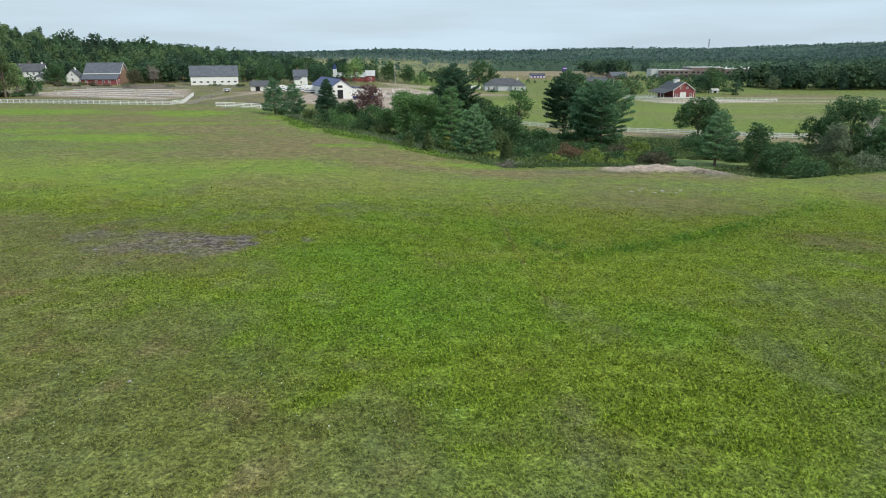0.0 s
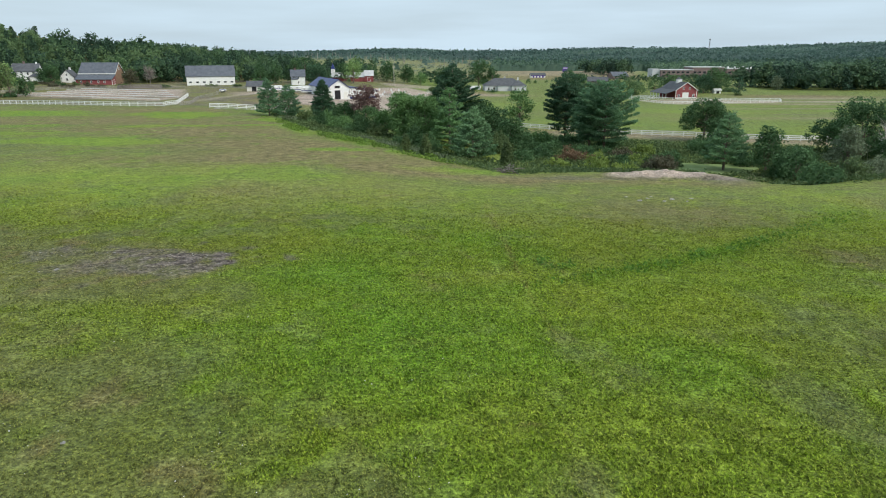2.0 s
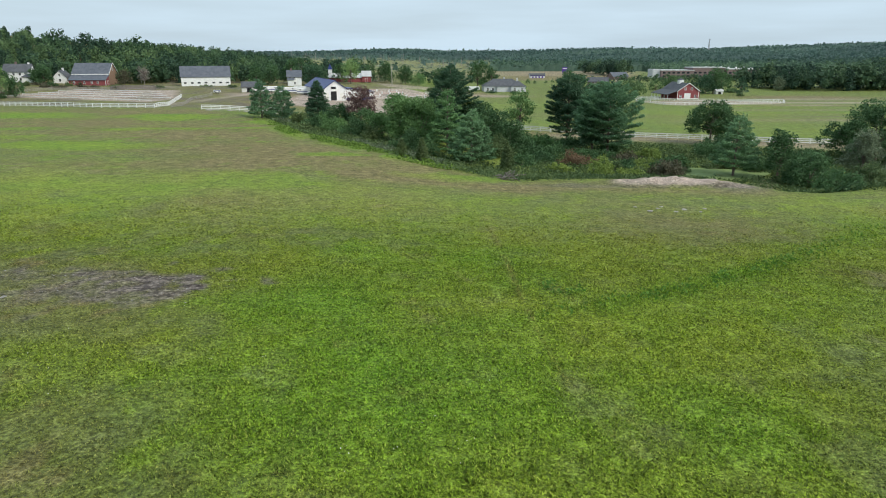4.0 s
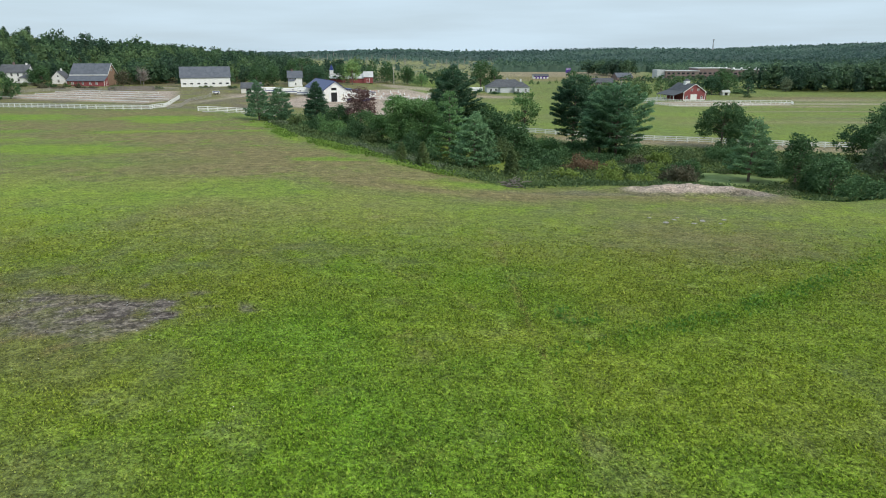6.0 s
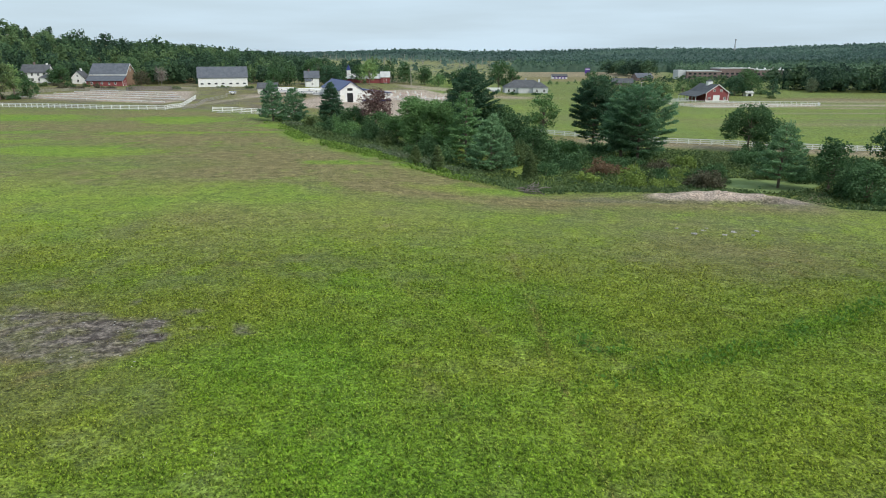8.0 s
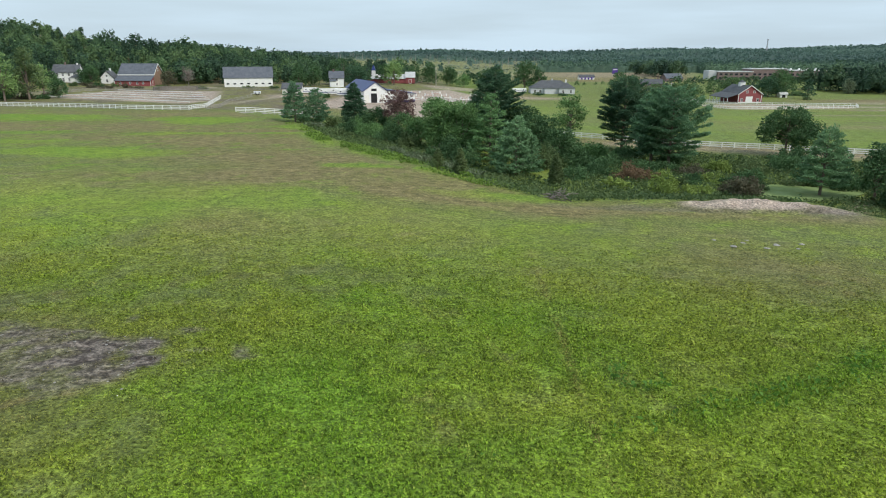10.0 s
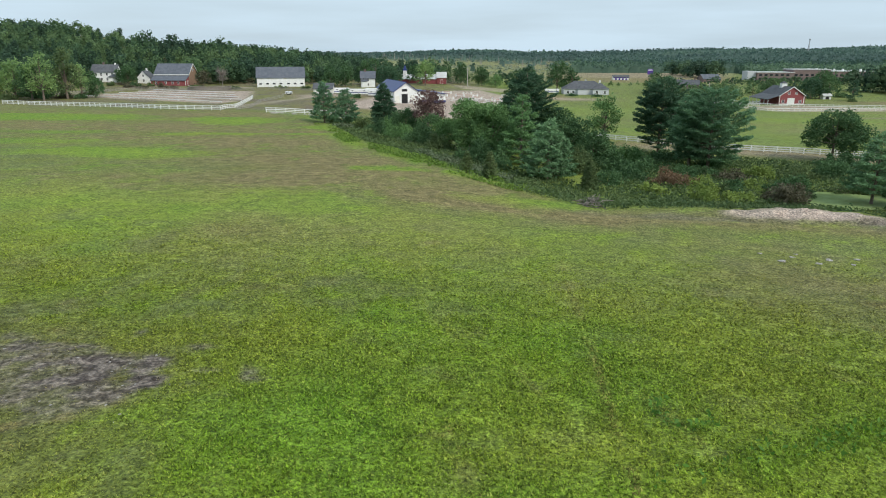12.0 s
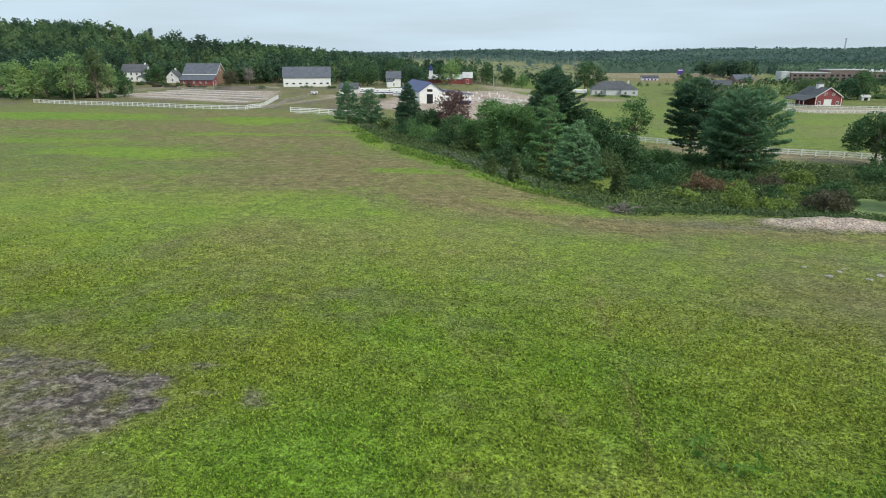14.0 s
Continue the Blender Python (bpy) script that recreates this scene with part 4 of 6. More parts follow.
bushes("midgreen", "green bush behind the meadow barn", (160, 432, 4.2, 9))
bushes("midgreen", "green bush in the meadow", (196, 440, 3.6, 9))
bushes("scrub", "low olive bush in the meadow", (184, 402, 2.0, 5))
bushes("leaf", "clipped shrub before the grey house", (52, 432, 2.0, 8), (36, 436, 2.0, 7))
bushes("yellow", "yellow-green bush beside the pond", (36.5, 126, 2.6, 5))
bushes("scrub", "olive scrub at the pond", (47, 131, 2.0, 5))
bushes("yellow", "yellow-green weeds below the old pines", (33, 138, 2.2, 6))
bushes("scrub", "olive scrub on the far bank of the pond", (56, 134, 2.4, 6))
bushes("leaf", "green reeds at the pond", (45, 133, 2.2, 5))
bushes("leaf", "green shrub at the pond", (63, 119, 2.6, 5))
bushes("scrub", "grey-green scrub along the pasture edge", (-20, 156, 2.0, 6), (-33, 174, 2.4, 7))
bushes("silver", "grey twiggy scrub along the pasture edge", (-12, 144, 1.7, 7), (-6, 136, 1.6, 7), (-17, 150, 1.6, 6), (-1, 130, 1.4, 6), (-42, 184, 1.8, 6))

# trees round the farm: kind of leaf, words, then x, y, height and width of each
def far_trees(kind, words, *spots):
    airy = kind in ("bright", "light")
    for x, y, h, w in spots:
        broadleaf(x, y, h, w, M[kind], words, int(abs(31 * x + 7 * y)), 0.14 if airy else 0.07, 0.62 if airy else 0.8, 14, 0.42, airy=0.6 if airy else 0.0)


far_trees("umber", "thin olive-brown tree beside the red barn", (-183, 396, 9.5, 8))
far_trees("light", "light green tree in the row behind the white fence", (-209, 280, 17, 13), (-212, 266, 17, 12), (-237, 276, 15, 13))
far_trees("yellow", "pale yellow-green tree behind the white fence", (-223, 284, 13, 12))
far_trees("leaf", "darker green tree in the row behind the white fence", (-197, 274, 17, 11))
far_trees("light", "tall airy green tree behind the white fence", (-188, 269, 19, 12))
far_trees("scrub", "tall olive-brown tree in the row behind the fence", (-185, 279, 22, 12))
far_trees("light", "slender light green tree beside the paddock", (-191, 297, 15, 8))
far_trees("leaf", "green tree at the end of the row", (-252, 284, 17, 14))
far_trees("leaf", "dark tree between the white houses", (-222.4, 384, 11, 10), (-229, 388, 8.5, 8))
far_trees("leaf", "dark bushy tree before the farmhouse", (-238, 371, 8, 9))
far_trees("leaf", "tall dark tree behind the grey house", (40, 482, 17, 11))
far_trees("leaf", "round green tree behind the grey house", (104, 482, 12, 13), (99, 505, 13, 15))
far_trees("leaf", "dark green tree behind the row of light ones", (-203, 293, 12, 11), (-227, 301, 12, 12), (-243, 304, 13, 12))
far_trees("leaf", "small green tree beside the paddock", (-180, 290, 9, 7))
far_trees("leaf", "dark green tree beside the red barn", (-195, 408, 16, 9))
far_trees("midgreen", "round green tree beyond the paddock", (102, 440, 6.5, 10), (150, 455, 8, 12))
far_trees("midgreen", "broad green tree beyond the paddock", (134, 461, 9, 12))
far_trees("midgreen", "round green tree beyond the red meadow barn", (165, 462, 12, 13))
far_trees("midgreen", "low green tree beyond the paddock", (90, 446, 9, 12))
far_trees("spruce", "dark narrow tree in the meadow", (188, 410, 12.5, 7))
far_trees("leaf", "tall dark tree beside the meadow barn", (179, 430, 16, 13))
far_trees("silver", "pale grey-green tree at the meadow's edge", (239, 463, 9, 9))
far_trees("midgreen", "low green tree beside the grey house", (89, 458, 10, 12), (96, 478, 9, 14))
far_trees("leaf", "dark tree behind the riding barn", (-62, 440, 13, 10))
far_trees("leaf", "dark tree behind the white barn", (-110, 412, 13, 10))
far_trees("leaf", "tall dark tree behind the small house", (-82, 410, 17, 9))
far_trees("spruce", "dark tree beside the small house", (-76, 404, 13, 8))
far_trees("leaf", "round dark tree beyond the stable", (-48, 480, 10, 10))
far_trees("bright", "light green tree beyond the paddocks", (-12, 468, 9, 11))
far_trees("leaf", "round dark tree beside the grey house", (10, 468, 15, 13))
far_trees("scrub", "bushy tree before the farmhouse", (-243, 378, 6, 8))
far_trees("spruce", "dark spreading tree beside the small house", (-71, 395, 12, 10))
far_trees("leaf", "dark green tree behind the yard", (-98, 402, 12, 10))
far_trees("leaf", "green tree behind the yard", (-106, 398, 10, 9))
far_trees("light", "tall light green tree behind the blue-roofed barn", (-54, 425, 16, 13))
far_trees("leaf", "dark green tree behind the small house", (-90, 420, 16, 12))
far_trees("leaf", "round dark tree beyond the paddocks", (-36, 470, 14, 13), (-22, 478, 13, 13), (4, 480, 14, 14))
far_trees("leaf", "tall dark tree beside the grey house", (30, 486, 23, 17))
far_trees("midgreen", "green tree behind the paddock fence", (100, 400, 9, 10))
far_trees("midgreen", "green tree behind the red barn", (112, 412, 9, 11), (126, 416, 9, 12), (150, 420, 9, 10))
far_trees("spruce", "dark conifer-like tree near the school", (172, 425, 13, 12))
far_trees("leaf", "dark tree near the school", (195, 455, 16, 12))
far_trees("midgreen", "round green tree beside the grey house", (94, 470, 11, 16))


# a bare grey tree by the red barn
rng = np.random.default_rng(32)
bare = thing("bare_tree", "leafless grey twiggy tree beside the red barn", "tree", pose(-174, 402, ground_at(-174, 402) - 0.1))
bm = bmesh.new()
limb(bm, (0, 0, 0), (0.3, 0, 6.0), 0.24, 0.12, 6)
for k in range(210):
    z0, a = 2.5 + 6.5 * rng.random(), rng.random() * 6.28
    r = (5.0 - 0.36 * (z0 - 2.5)) * (0.6 + 0.5 * rng.random())
    limb(bm, (0.2, 0, min(z0, 6.0)), (r * math.cos(a), r * math.sin(a), z0 + 2.2 * rng.random() + 0.8), 0.09, 0.03, 4)
part("trunk", finish(bm, "trunk", M["brushwood"], True), bare)


# ---- woods ----
KNOB = np.array([(a, b, c) for a in (-1, 1) for b in (-1, 1) for c in (-1, 1)], float) / 3**0.5
KNOB_FACES = np.array([(0, 1, 3, 2), (4, 6, 7, 5), (0, 4, 5, 1), (2, 3, 7, 6), (0, 2, 6, 4), (1, 5, 7, 3)])


def wood_proto(rng, lobes, leaves, leaf, pointed):
    """A unit tree crown, 1 high and about 1 wide on 0: rounded boughs with ragged leaf clumps on them."""
    if pointed:
        spots = [(0.03 * rng.normal(), 0.03 * rng.normal(), 0.22 + 0.70 * k / max(1, lobes - 1), 0.30 * (1 - 0.72 * k / lobes)) for k in range(lobes)]
    elif lobes < 3:
        spots = [(0.12 * rng.normal() * (lobes - 1), 0.12 * rng.normal() * (lobes - 1), 0.50 + 0.1 * rng.normal(), 0.46 / lobes**0.4) for k in range(lobes)]
    else:
        spots = [((0.30 - 0.012 * k) * math.cos(2.4 * k + a), (0.30 - 0.012 * k) * math.sin(2.4 * k + a), 0.26 + 0.44 * k / lobes + 0.10 * rng.random(), 0.17 + 0.09 * rng.random()) for k, a in enumerate(rng.random(lobes - 1))] + [(0, 0, 0.76, 0.22)]
    verts, faces, tips = [], [], []
    for cx, cy, cz, r in spots:
        k = 0.62 + 0.16 * rng.normal(size=(8, 1)).clip(-1.3, 1.3)
        faces.append(KNOB_FACES + 8 * len(verts))
        verts.append(KNOB * k * r * (1, 1, 1.0 if pointed or lobes < 3 else 0.85) + (cx, cy, cz))
        tips.append(ball(rng, leaves // len(spots) + 1, 0.58) * r * 1.10 + (cx, cy, cz))
    n = 8 * len(verts)
    if leaves:
        d = diamonds(np.concatenate(tips), np.full(len(np.concatenate(tips)), leaf), rng, 0.2, 0.7).reshape(-1, 3)
        verts.append(d)
        faces.append(np.arange(len(d)).reshape(-1, 4) + n)
    return np.concatenate(verts), np.concatenate(faces)


def woods(name, label, xs, ys, hs, ws, lobes, leaves, leaf, material, seed, conifers=0.25):
    rng = np.random.default_rng(seed)
    protos = [wood_proto(rng, lobes, leaves, leaf, k < 8 * conifers) for k in range(8)]
    pick, turn = rng.integers(0, 8, len(xs)), rng.random(len(xs)) * 6.28
    zs = land(xs, ys) - 0.07 * hs
    out, tone, faces, at = [], [], [], 0
    kind = np.clip(0.95 * rng.random(len(xs)) + 1.2 * np.where(ys > 900, vnoise(xs * 0.5, ys, 170, 2), vnoise(xs, ys, 45, 2)) - 0.56, 0, 1)
    for k, (p, f) in enumerate(protos):
        s = pick == k
        tone.append(np.repeat(kind[s] * (0.15 if k < 8 * conifers else 1.0), len(p)))
        c, d = np.cos(turn[s])[:, None], np.sin(turn[s])[:, None]
        w, h = ws[s][:, None] * (0.75 if k < 8 * conifers else 1.0), hs[s][:, None]
        v = np.stack([(c * p[:, 0] - d * p[:, 1]) * w + xs[s][:, None], (d * p[:, 0] + c * p[:, 1]) * w + ys[s][:, None], p[:, 2] * h * (0.9 if k < 8 * conifers else 1.0) + zs[s][:, None]], -1).reshape(-1, 3)
        faces.append((f[None] + (at + len(p) * np.arange(s.sum()))[:, None, None]).reshape(-1, 4))
        out.append(v)
        at += len(v)
    me = mesh_np(name, np.concatenate(out), np.concatenate(faces), material)
    me.attributes.new("tone", "FLOAT", "POINT").data.foreach_set("value", np.concatenate(tone).astype(np.float32))
    return tagged(new(name, me), label, "woods", kind="stuff")


def scatter(x0, x1, y0, y1, gap, seed):
    rng = np.random.default_rng(seed)
    a, b = np.meshgrid(np.arange(x0, x1, gap), np.arange(y0, y1, gap))
    return (a + (rng.random(a.shape) - 0.5) * gap * 0.9).ravel(), (b + (rng.random(a.shape) - 0.5) * gap * 0.9).ravel(), rng


x, y, rng = scatter(-520, -60, 290, 760, 9.2, 51)
edge = np.interp(x, (-520, -300, -262, -250, -180, -168, -115, -104, -60), (290, 300, 330, 402, 416, 424, 424, 414, 440))
keep = (y > edge + 8 * (vnoise(x, y, 40) - 0.5)) & (y < edge + 150 + 0.2 * np.abs(x)) & (x > -0.78 * y - 60) & ((x < -112) | (y < 640)) & (vnoise(x, y, 30) > np.where(x > -112, 0.45, 0.0))
x, y = x[keep], y[keep]
h = 11.2 + 5.8 * rng.random(len(x)) * (0.5 + 1.0 * vnoise(x, y, 35))
woods("hillside_woods", "dense mixed woods on the hill behind the farm", x, y, h, h * (0.80 + 0.35 * rng.random(len(x))), 7, 300, 0.046, M["woods"], 52, 0.25)

x, y, rng = scatter(60, 720, 430, 900, 10.5, 53)
edge = np.interp(x, (60, 190, 222, 242, 330, 335, 720), (760, 760, 640, 462, 448, 430, 520))
school = (x > 190) & (x < 365) & (y > 520) & (y < 760)
keep = (y > edge + 10 * (vnoise(x, y, 40) - 0.5)) & ~school & (x < 0.82 * y + 60) & (y < edge + 150) & (x > 195)
x, y = x[keep], y[keep]
h = 15 + 9 * rng.random(len(x)) * (0.5 + 1.0 * vnoise(x, y, 35))
woods("meadow_woods", "dense dark woods along the meadow", x, y, h, h * (0.85 + 0.35 * rng.random(len(x))), 7, 300, 0.044, M["darkwoods"], 54, 0.13)

x, y, rng = scatter(-150, 340, 500, 760, 9.0, 57)
keep = ((vnoise(x, y, 60, 2) > 0.66) & (x < 10) & (y > 520) & (y < 640)) | ((np.abs(y - 590 - 0.1 * x) < 16) & (x > 125) & (vnoise(x, y, 25) > 0.35)) | ((x > 125) & (x < 220) & (y > 490) & (y < 520) & (vnoise(x, y, 25) > 0.4)) | ((np.abs(y - 560 - 0.1 * x) < 9) & (x > 12) & (x < 118) & (vnoise(x, y, 25) > 0.3))
x, y = x[keep], y[keep]
h = (5 + 4 * rng.random(len(x))) * np.where((x > 10) & (x < 120), 0.55, 1.0) + 5 * (x < 10)
woods("field_trees", "scattered trees and hedges between distant fields", x, y, h, h * (0.8 + 0.3 * rng.random(len(x))), 6, 70, 0.07, M["woods"], 58, 0.0)



def crowns(x, y):
    """Woods as a field of crowns: for each place the height of the tree top there, its tone, and whether the land is open."""
    step = np.interp(y, (740, 2600), (9.0, 15.0)).round(0)
    near, own, mix = np.full(x.shape, 9.0), np.zeros(x.shape), np.zeros(x.shape)
    i, j = np.floor(x / step).astype(int), np.floor(y / step).astype(int)
    for a in (-1, 0, 1):
        for c in (-1, 0, 1):
            p, q = (i + a) % 256, (j + c) % 256
            d = np.hypot(x / step - (i + a + 0.15 + 0.7 * LATTICE[p, q]), y / step - (j + c + 0.15 + 0.7 * LATTICE[q, p - 1]))
            own, mix = np.where(d < near, LATTICE[p - 2, q], own), np.where(d < near, LATTICE[p - 3, q - 5], mix)
            near = np.minimum(near, d)
    marsh = ramp(y, 700, 760) * (1 - ramp(y, 1600, 1750)) * ramp(x + 0.36 * y, -40, 60) * ramp(0.10 * y - x, -40, 80)
    field = inside(x, y, [(10, 620), (240, 620), (300, 960), (10, 960)], 10) + ramp(x + 0.34 * y, -20, 20) * ramp(0.06 * y - x, -20, 20) * (y < 1100) * (vnoise(x, y, 50) < 0.66)
    bare = (field > 0.5) | ((marsh > 0.5) & (own > 0.02 + 0.22 * ramp(y, 1250, 1700)))
    tall = (9.5 + 7.5 * own) * (0.85 + 0.4 * vnoise(x, y, 120)) * np.interp(y, (740, 1200), (0.85, 1.0))
    dome = tall * (1 - 0.42 * np.clip(near / 0.72, 0, 1) ** 2)
    tone = np.clip(0.40 * mix + 2.0 * vnoise(x * 0.4, y, 170, 2) - 0.70, 0, 1)
    return dome, tone, bare


def canopy(name, label, y0, y1, rows, cols, leaves, material, seed):
    """Far woods: a closed inner sheet under the crowns, and leaf clumps over all of it; open over fields and marsh."""
    rng = np.random.default_rng(seed)
    u, v = np.meshgrid(np.linspace(-0.86, 0.86, cols), y0 * (y1 / y0) ** np.linspace(0, 1, rows))
    x, y = u * v, v
    dome, tone, bare = crowns(x, y)
    bare |= y < y0 * 1.001
    z = land(x, y) + np.where(bare, -3.0, dome * 0.72)
    idx = np.arange(x.size).reshape(x.shape)
    quads = np.stack([idx[:-1, :-1], idx[:-1, 1:], idx[1:, 1:], idx[1:, :-1]], -1).reshape(-1, 4)
    quads = quads[~bare.ravel()[quads].all(1)]
    verts, tones = [np.stack([x, y, z], -1).reshape(-1, 3)], [tone.ravel()]
    y = y0 * (y1 / y0) ** rng.random(leaves)
    x = (rng.random(leaves) * 2 - 1) * 0.86 * y
    dome, tone, bare = crowns(x, y)
    x, y, dome, tone = x[~bare], y[~bare], dome[~bare], tone[~bare]
    z = land(x, y) + dome * (0.04 + 0.98 * rng.random(len(x)) ** 0.5)
    clumps = diamonds(np.stack([x, y, z], -1), 0.0017 * y + 0.3, rng, 0.25, 0.75).reshape(-1, 3)
    verts.append(clumps), tones.append(np.repeat(np.clip(tone + 0.12 * rng.normal(size=len(x)), 0, 1), 4))
    faces = np.concatenate([quads, np.arange(len(clumps)).reshape(-1, 4) + len(verts[0])])
    me = mesh_np(name, np.concatenate(verts), faces, material)
    me.attributes.new("tone", "FLOAT", "POINT").data.foreach_set("value", np.concatenate(tones).astype(np.float32))
    return tagged(new(name, me), label, "woods", kind="stuff")


canopy("valley_woods", "mixed woods in the valley beyond the fields", 735, 1140, 60, 420, 62000, M["hazy_midwoods"], 60)
canopy("distant_woods", "wooded hills reaching to the horizon", 1130, 2900, 70, 420, 62000, M["hazy_farwoods"], 62)

# pale scrub and saplings scattered over the marsh
x, y, rng = scatter(-640, 190, 700, 1700, 13.0, 66)
keep = (x > -0.34 * y) & (x < 0.09 * y) & (vnoise(x, y, 120) > np.interp(y, (700, 1250, 1900), (0.58, 0.42, 0.20)))
x, y = x[keep], y[keep]
h = (1.0 + 2.6 * rng.random(len(x)) ** 2) * np.interp(y, (700, 1400), (0.7, 1.1))
woods("marsh_scrub", "pale grey-green scrub scattered over the marsh", x, y, h, h * 0.6 + 6.0, 1, 6, 0.2, M["marsh"], 67, 0.0)

# bare grey trunks standing in the marsh
rng = np.random.default_rng(63)
bm = bmesh.new()
for k in range(150):
    y0 = 1050 + 700 * rng.random()
    x0 = -0.34 * y0 + 0.44 * y0 * rng.random()
    z0, h0 = ground_at(x0, y0), 6 + 8 * rng.random()
    limb(bm, (x0, y0, z0), (x0 + rng.normal() * 0.6, y0, z0 + h0), 0.35, 0.15, 4)
tagged(new("marsh_snags", finish(bm, "marsh_snags", M["greywood"])), "bare grey dead trunks standing in the marsh", "dead trees", kind="stuff")

# rough weeds on the slope of the hollow
x, y, rng = scatter(-50, 110, 100, 205, 0.62, 65)
past = beyond(x, y)
wet = np.hypot((x - 53) / 10, (y - 127.5) / 6.6)
line = y + 0.32 * x
keep = (past > 0.3) & (line < 184) & (wet > 1.0) & (rng.random(len(x)) < 0.75) & (np.abs(x - 48) + np.abs(y - 106) > 9)
keep &= ((past < 26) | (x > 20)) & ((past > 6) | (x > 2))
x, y = x[keep], y[keep]
size = 0.35 + 0.75 * vnoise(x, y, 6)
quads = []
for k in range(5):
    c = np.stack([x + rng.normal(size=len(x)) * 0.25, y + rng.normal(size=len(x)) * 0.25, land(x, y) + size * rng.random(len(x))], -1)
    quads.append(diamonds(c, 0.28 * np.ones(len(x)), rng, 0.1, 0.4))
tagged(new("hollow_weeds", leaf_mesh("hollow_weeds", np.concatenate(quads), M["shaded_reed"])), "tall rough weeds and reeds in the hollow", "weeds", kind="stuff")


# ---- fences ----
def fence(name, label, corners, bay, tall, rails, material, group="", post=0.13, board=0.15):
    """Posts with boards between them, along a line of corners."""
    fx, fy = corners[0]
    root = thing(name, label, "fence", pose(fx, fy, ground_at(fx, fy)), group)
    post_mesh, board_mesh = box_mesh("post", (post, post, tall + 0.12), material, 0.015), box_mesh("rail", (1.0, 0.05, board), material, 0.012)
    spots = []
    for (ax, ay), (bx, by) in zip(corners, corners[1:]):
        k = max(1, round(math.hypot(bx - ax, by - ay) / bay))
        spots += [(ax + (bx - ax) * i / k, ay + (by - ay) * i / k) for i in range(k)]
    spots.append(corners[-1])
    rng = np.random.default_rng(len(spots))
    at = [Vector((x, y, ground_at(x, y))) - Vector((fx, fy, ground_at(fx, fy))) for x, y in spots]
    for i, p in enumerate(at):
        part("post", post_mesh, root, m=Matrix.Translation(p - Vector((0, 0, 0.1))) @ pose(0, 0, 0, rng.normal() * 1.2, rng.normal() * 1.2, 0))
        if i + 1 < len(at):
            d = at[i + 1] - p
            turn = Matrix.Rotation(math.atan2(d.y, d.x), 4, "Z") @ Matrix.Rotation(-math.atan2(d.z, math.hypot(d.x, d.y)), 4, "Y")
            for r in range(rails):
                up = tall * (r + 0.75) / rails - board * 0.5 + rng.normal() * 0.012
                part("rail", board_mesh, root, m=Matrix.Translation(p + d * 0.5 + Vector((0, 0, up))) @ turn @ Matrix.Diagonal((d.length * 0.99, 1, 1, 1)))
    return root


WHITE_RAIL = "white painted post-and-rail fence"
fence("rail_fence", WHITE_RAIL + " along the top of the pasture", [(-192, 252), (-152, 240), (-112, 223), (-91, 221), (-94, 238), (-109, 290)], 2.9, 1.45, 3, M["white"], post=0.2, board=0.2)
fence("rail_fence", WHITE_RAIL + " beside the stony bank", [(-74, 216), (-66, 219), (-58, 222), (-50, 224)], 2.6, 1.45, 3, M["white"], post=0.2, board=0.2)
fence("rail_fence", "grey weathered wooden rail fence along the lane", [(-86, 222), (-89, 238), (-98, 272), (-99, 300)], 3.0, 1.3, 3, M["greywood"])
fence("rail_fence", WHITE_RAIL + " along the far meadow", [(12, 205), (28, 197), (54, 182), (67, 178), (88, 170), (100, 167.5), (130, 160)], 3.0, 1.35, 3, M["white"], post=0.2, board=0.24)
fence("rail_fence", WHITE_RAIL + " round the red barn's paddock", [(98, 384), (109, 362), (114, 330), (149, 336), (180, 343)], 2.6, 1.4, 2, M["white"], "paddock fences", board=0.17)
fence("rail_fence", WHITE_RAIL + " behind the red barn's paddock", [(98, 384), (118, 366), (150, 360), (186, 356), (180, 343)], 2.6, 1.4, 2, M["white"], "paddock fences", board=0.17)
for k, (a, c) in enumerate((((-190, 297), (-112, 267)), ((-188, 308), (-110, 281)), ((-188, 320), (-118, 296)), ((-186, 333), (-126, 311)), ((-186, 347), (-134, 328)))):
    fence("paddock_rail", "low pale rail across the sandy paddock", [a, c], 6.0, 0.6, 1, M["white"], "rails across the sandy paddock", 0.12, 0.24)
fence("rail_fence", "grey weathered fence behind the sandy paddock", [(-206, 300), (-196, 345), (-150, 356), (-134, 352)], 4.0, 1.3, 3, M["greywood"])
fence("rail_fence", "pale fence round the riding yard", [(-20, 330), (6, 335), (18, 372), (-6, 384)], 4.0, 1.4, 3, M["white"])
fence("rail_fence", "pale rail fence across the riding yard", [(-30, 314), (-12, 310), (10, 306)], 3.6, 1.3, 2, M["white"])
fence("rail_fence", "grey weathered rail fence across the riding yard", [(-26, 330), (-4, 326), (14, 322)], 3.6, 1.3, 3, M["greywood"])
fence("rail_fence", "grey weathered rail fence behind the farm lane", [(-130, 362), (-112, 356), (-94, 346)], 3.6, 1.3, 3, M["greywood"])
fence("round_pen", "dark weathered round wooden pen", [(-156 + 11 * math.cos(k * math.pi / 8), 348 + 9 * math.sin(k * math.pi / 8)) for k in range(17)], 3.6, 2.0, 4, M["brushwood"], board=0.3)
fence("rail_fence", WHITE_RAIL + " beside the red barn's paddock", [(94, 394), (108, 378), (124, 371)], 2.6, 1.4, 2, M["white"], "paddock fences", board=0.17)
fence("rail_fence", WHITE_RAIL + " behind the meadow paddock", [(96, 400), (112, 388), (128, 380)], 2.6, 1.4, 2, M["white"], "paddock fences", board=0.17)


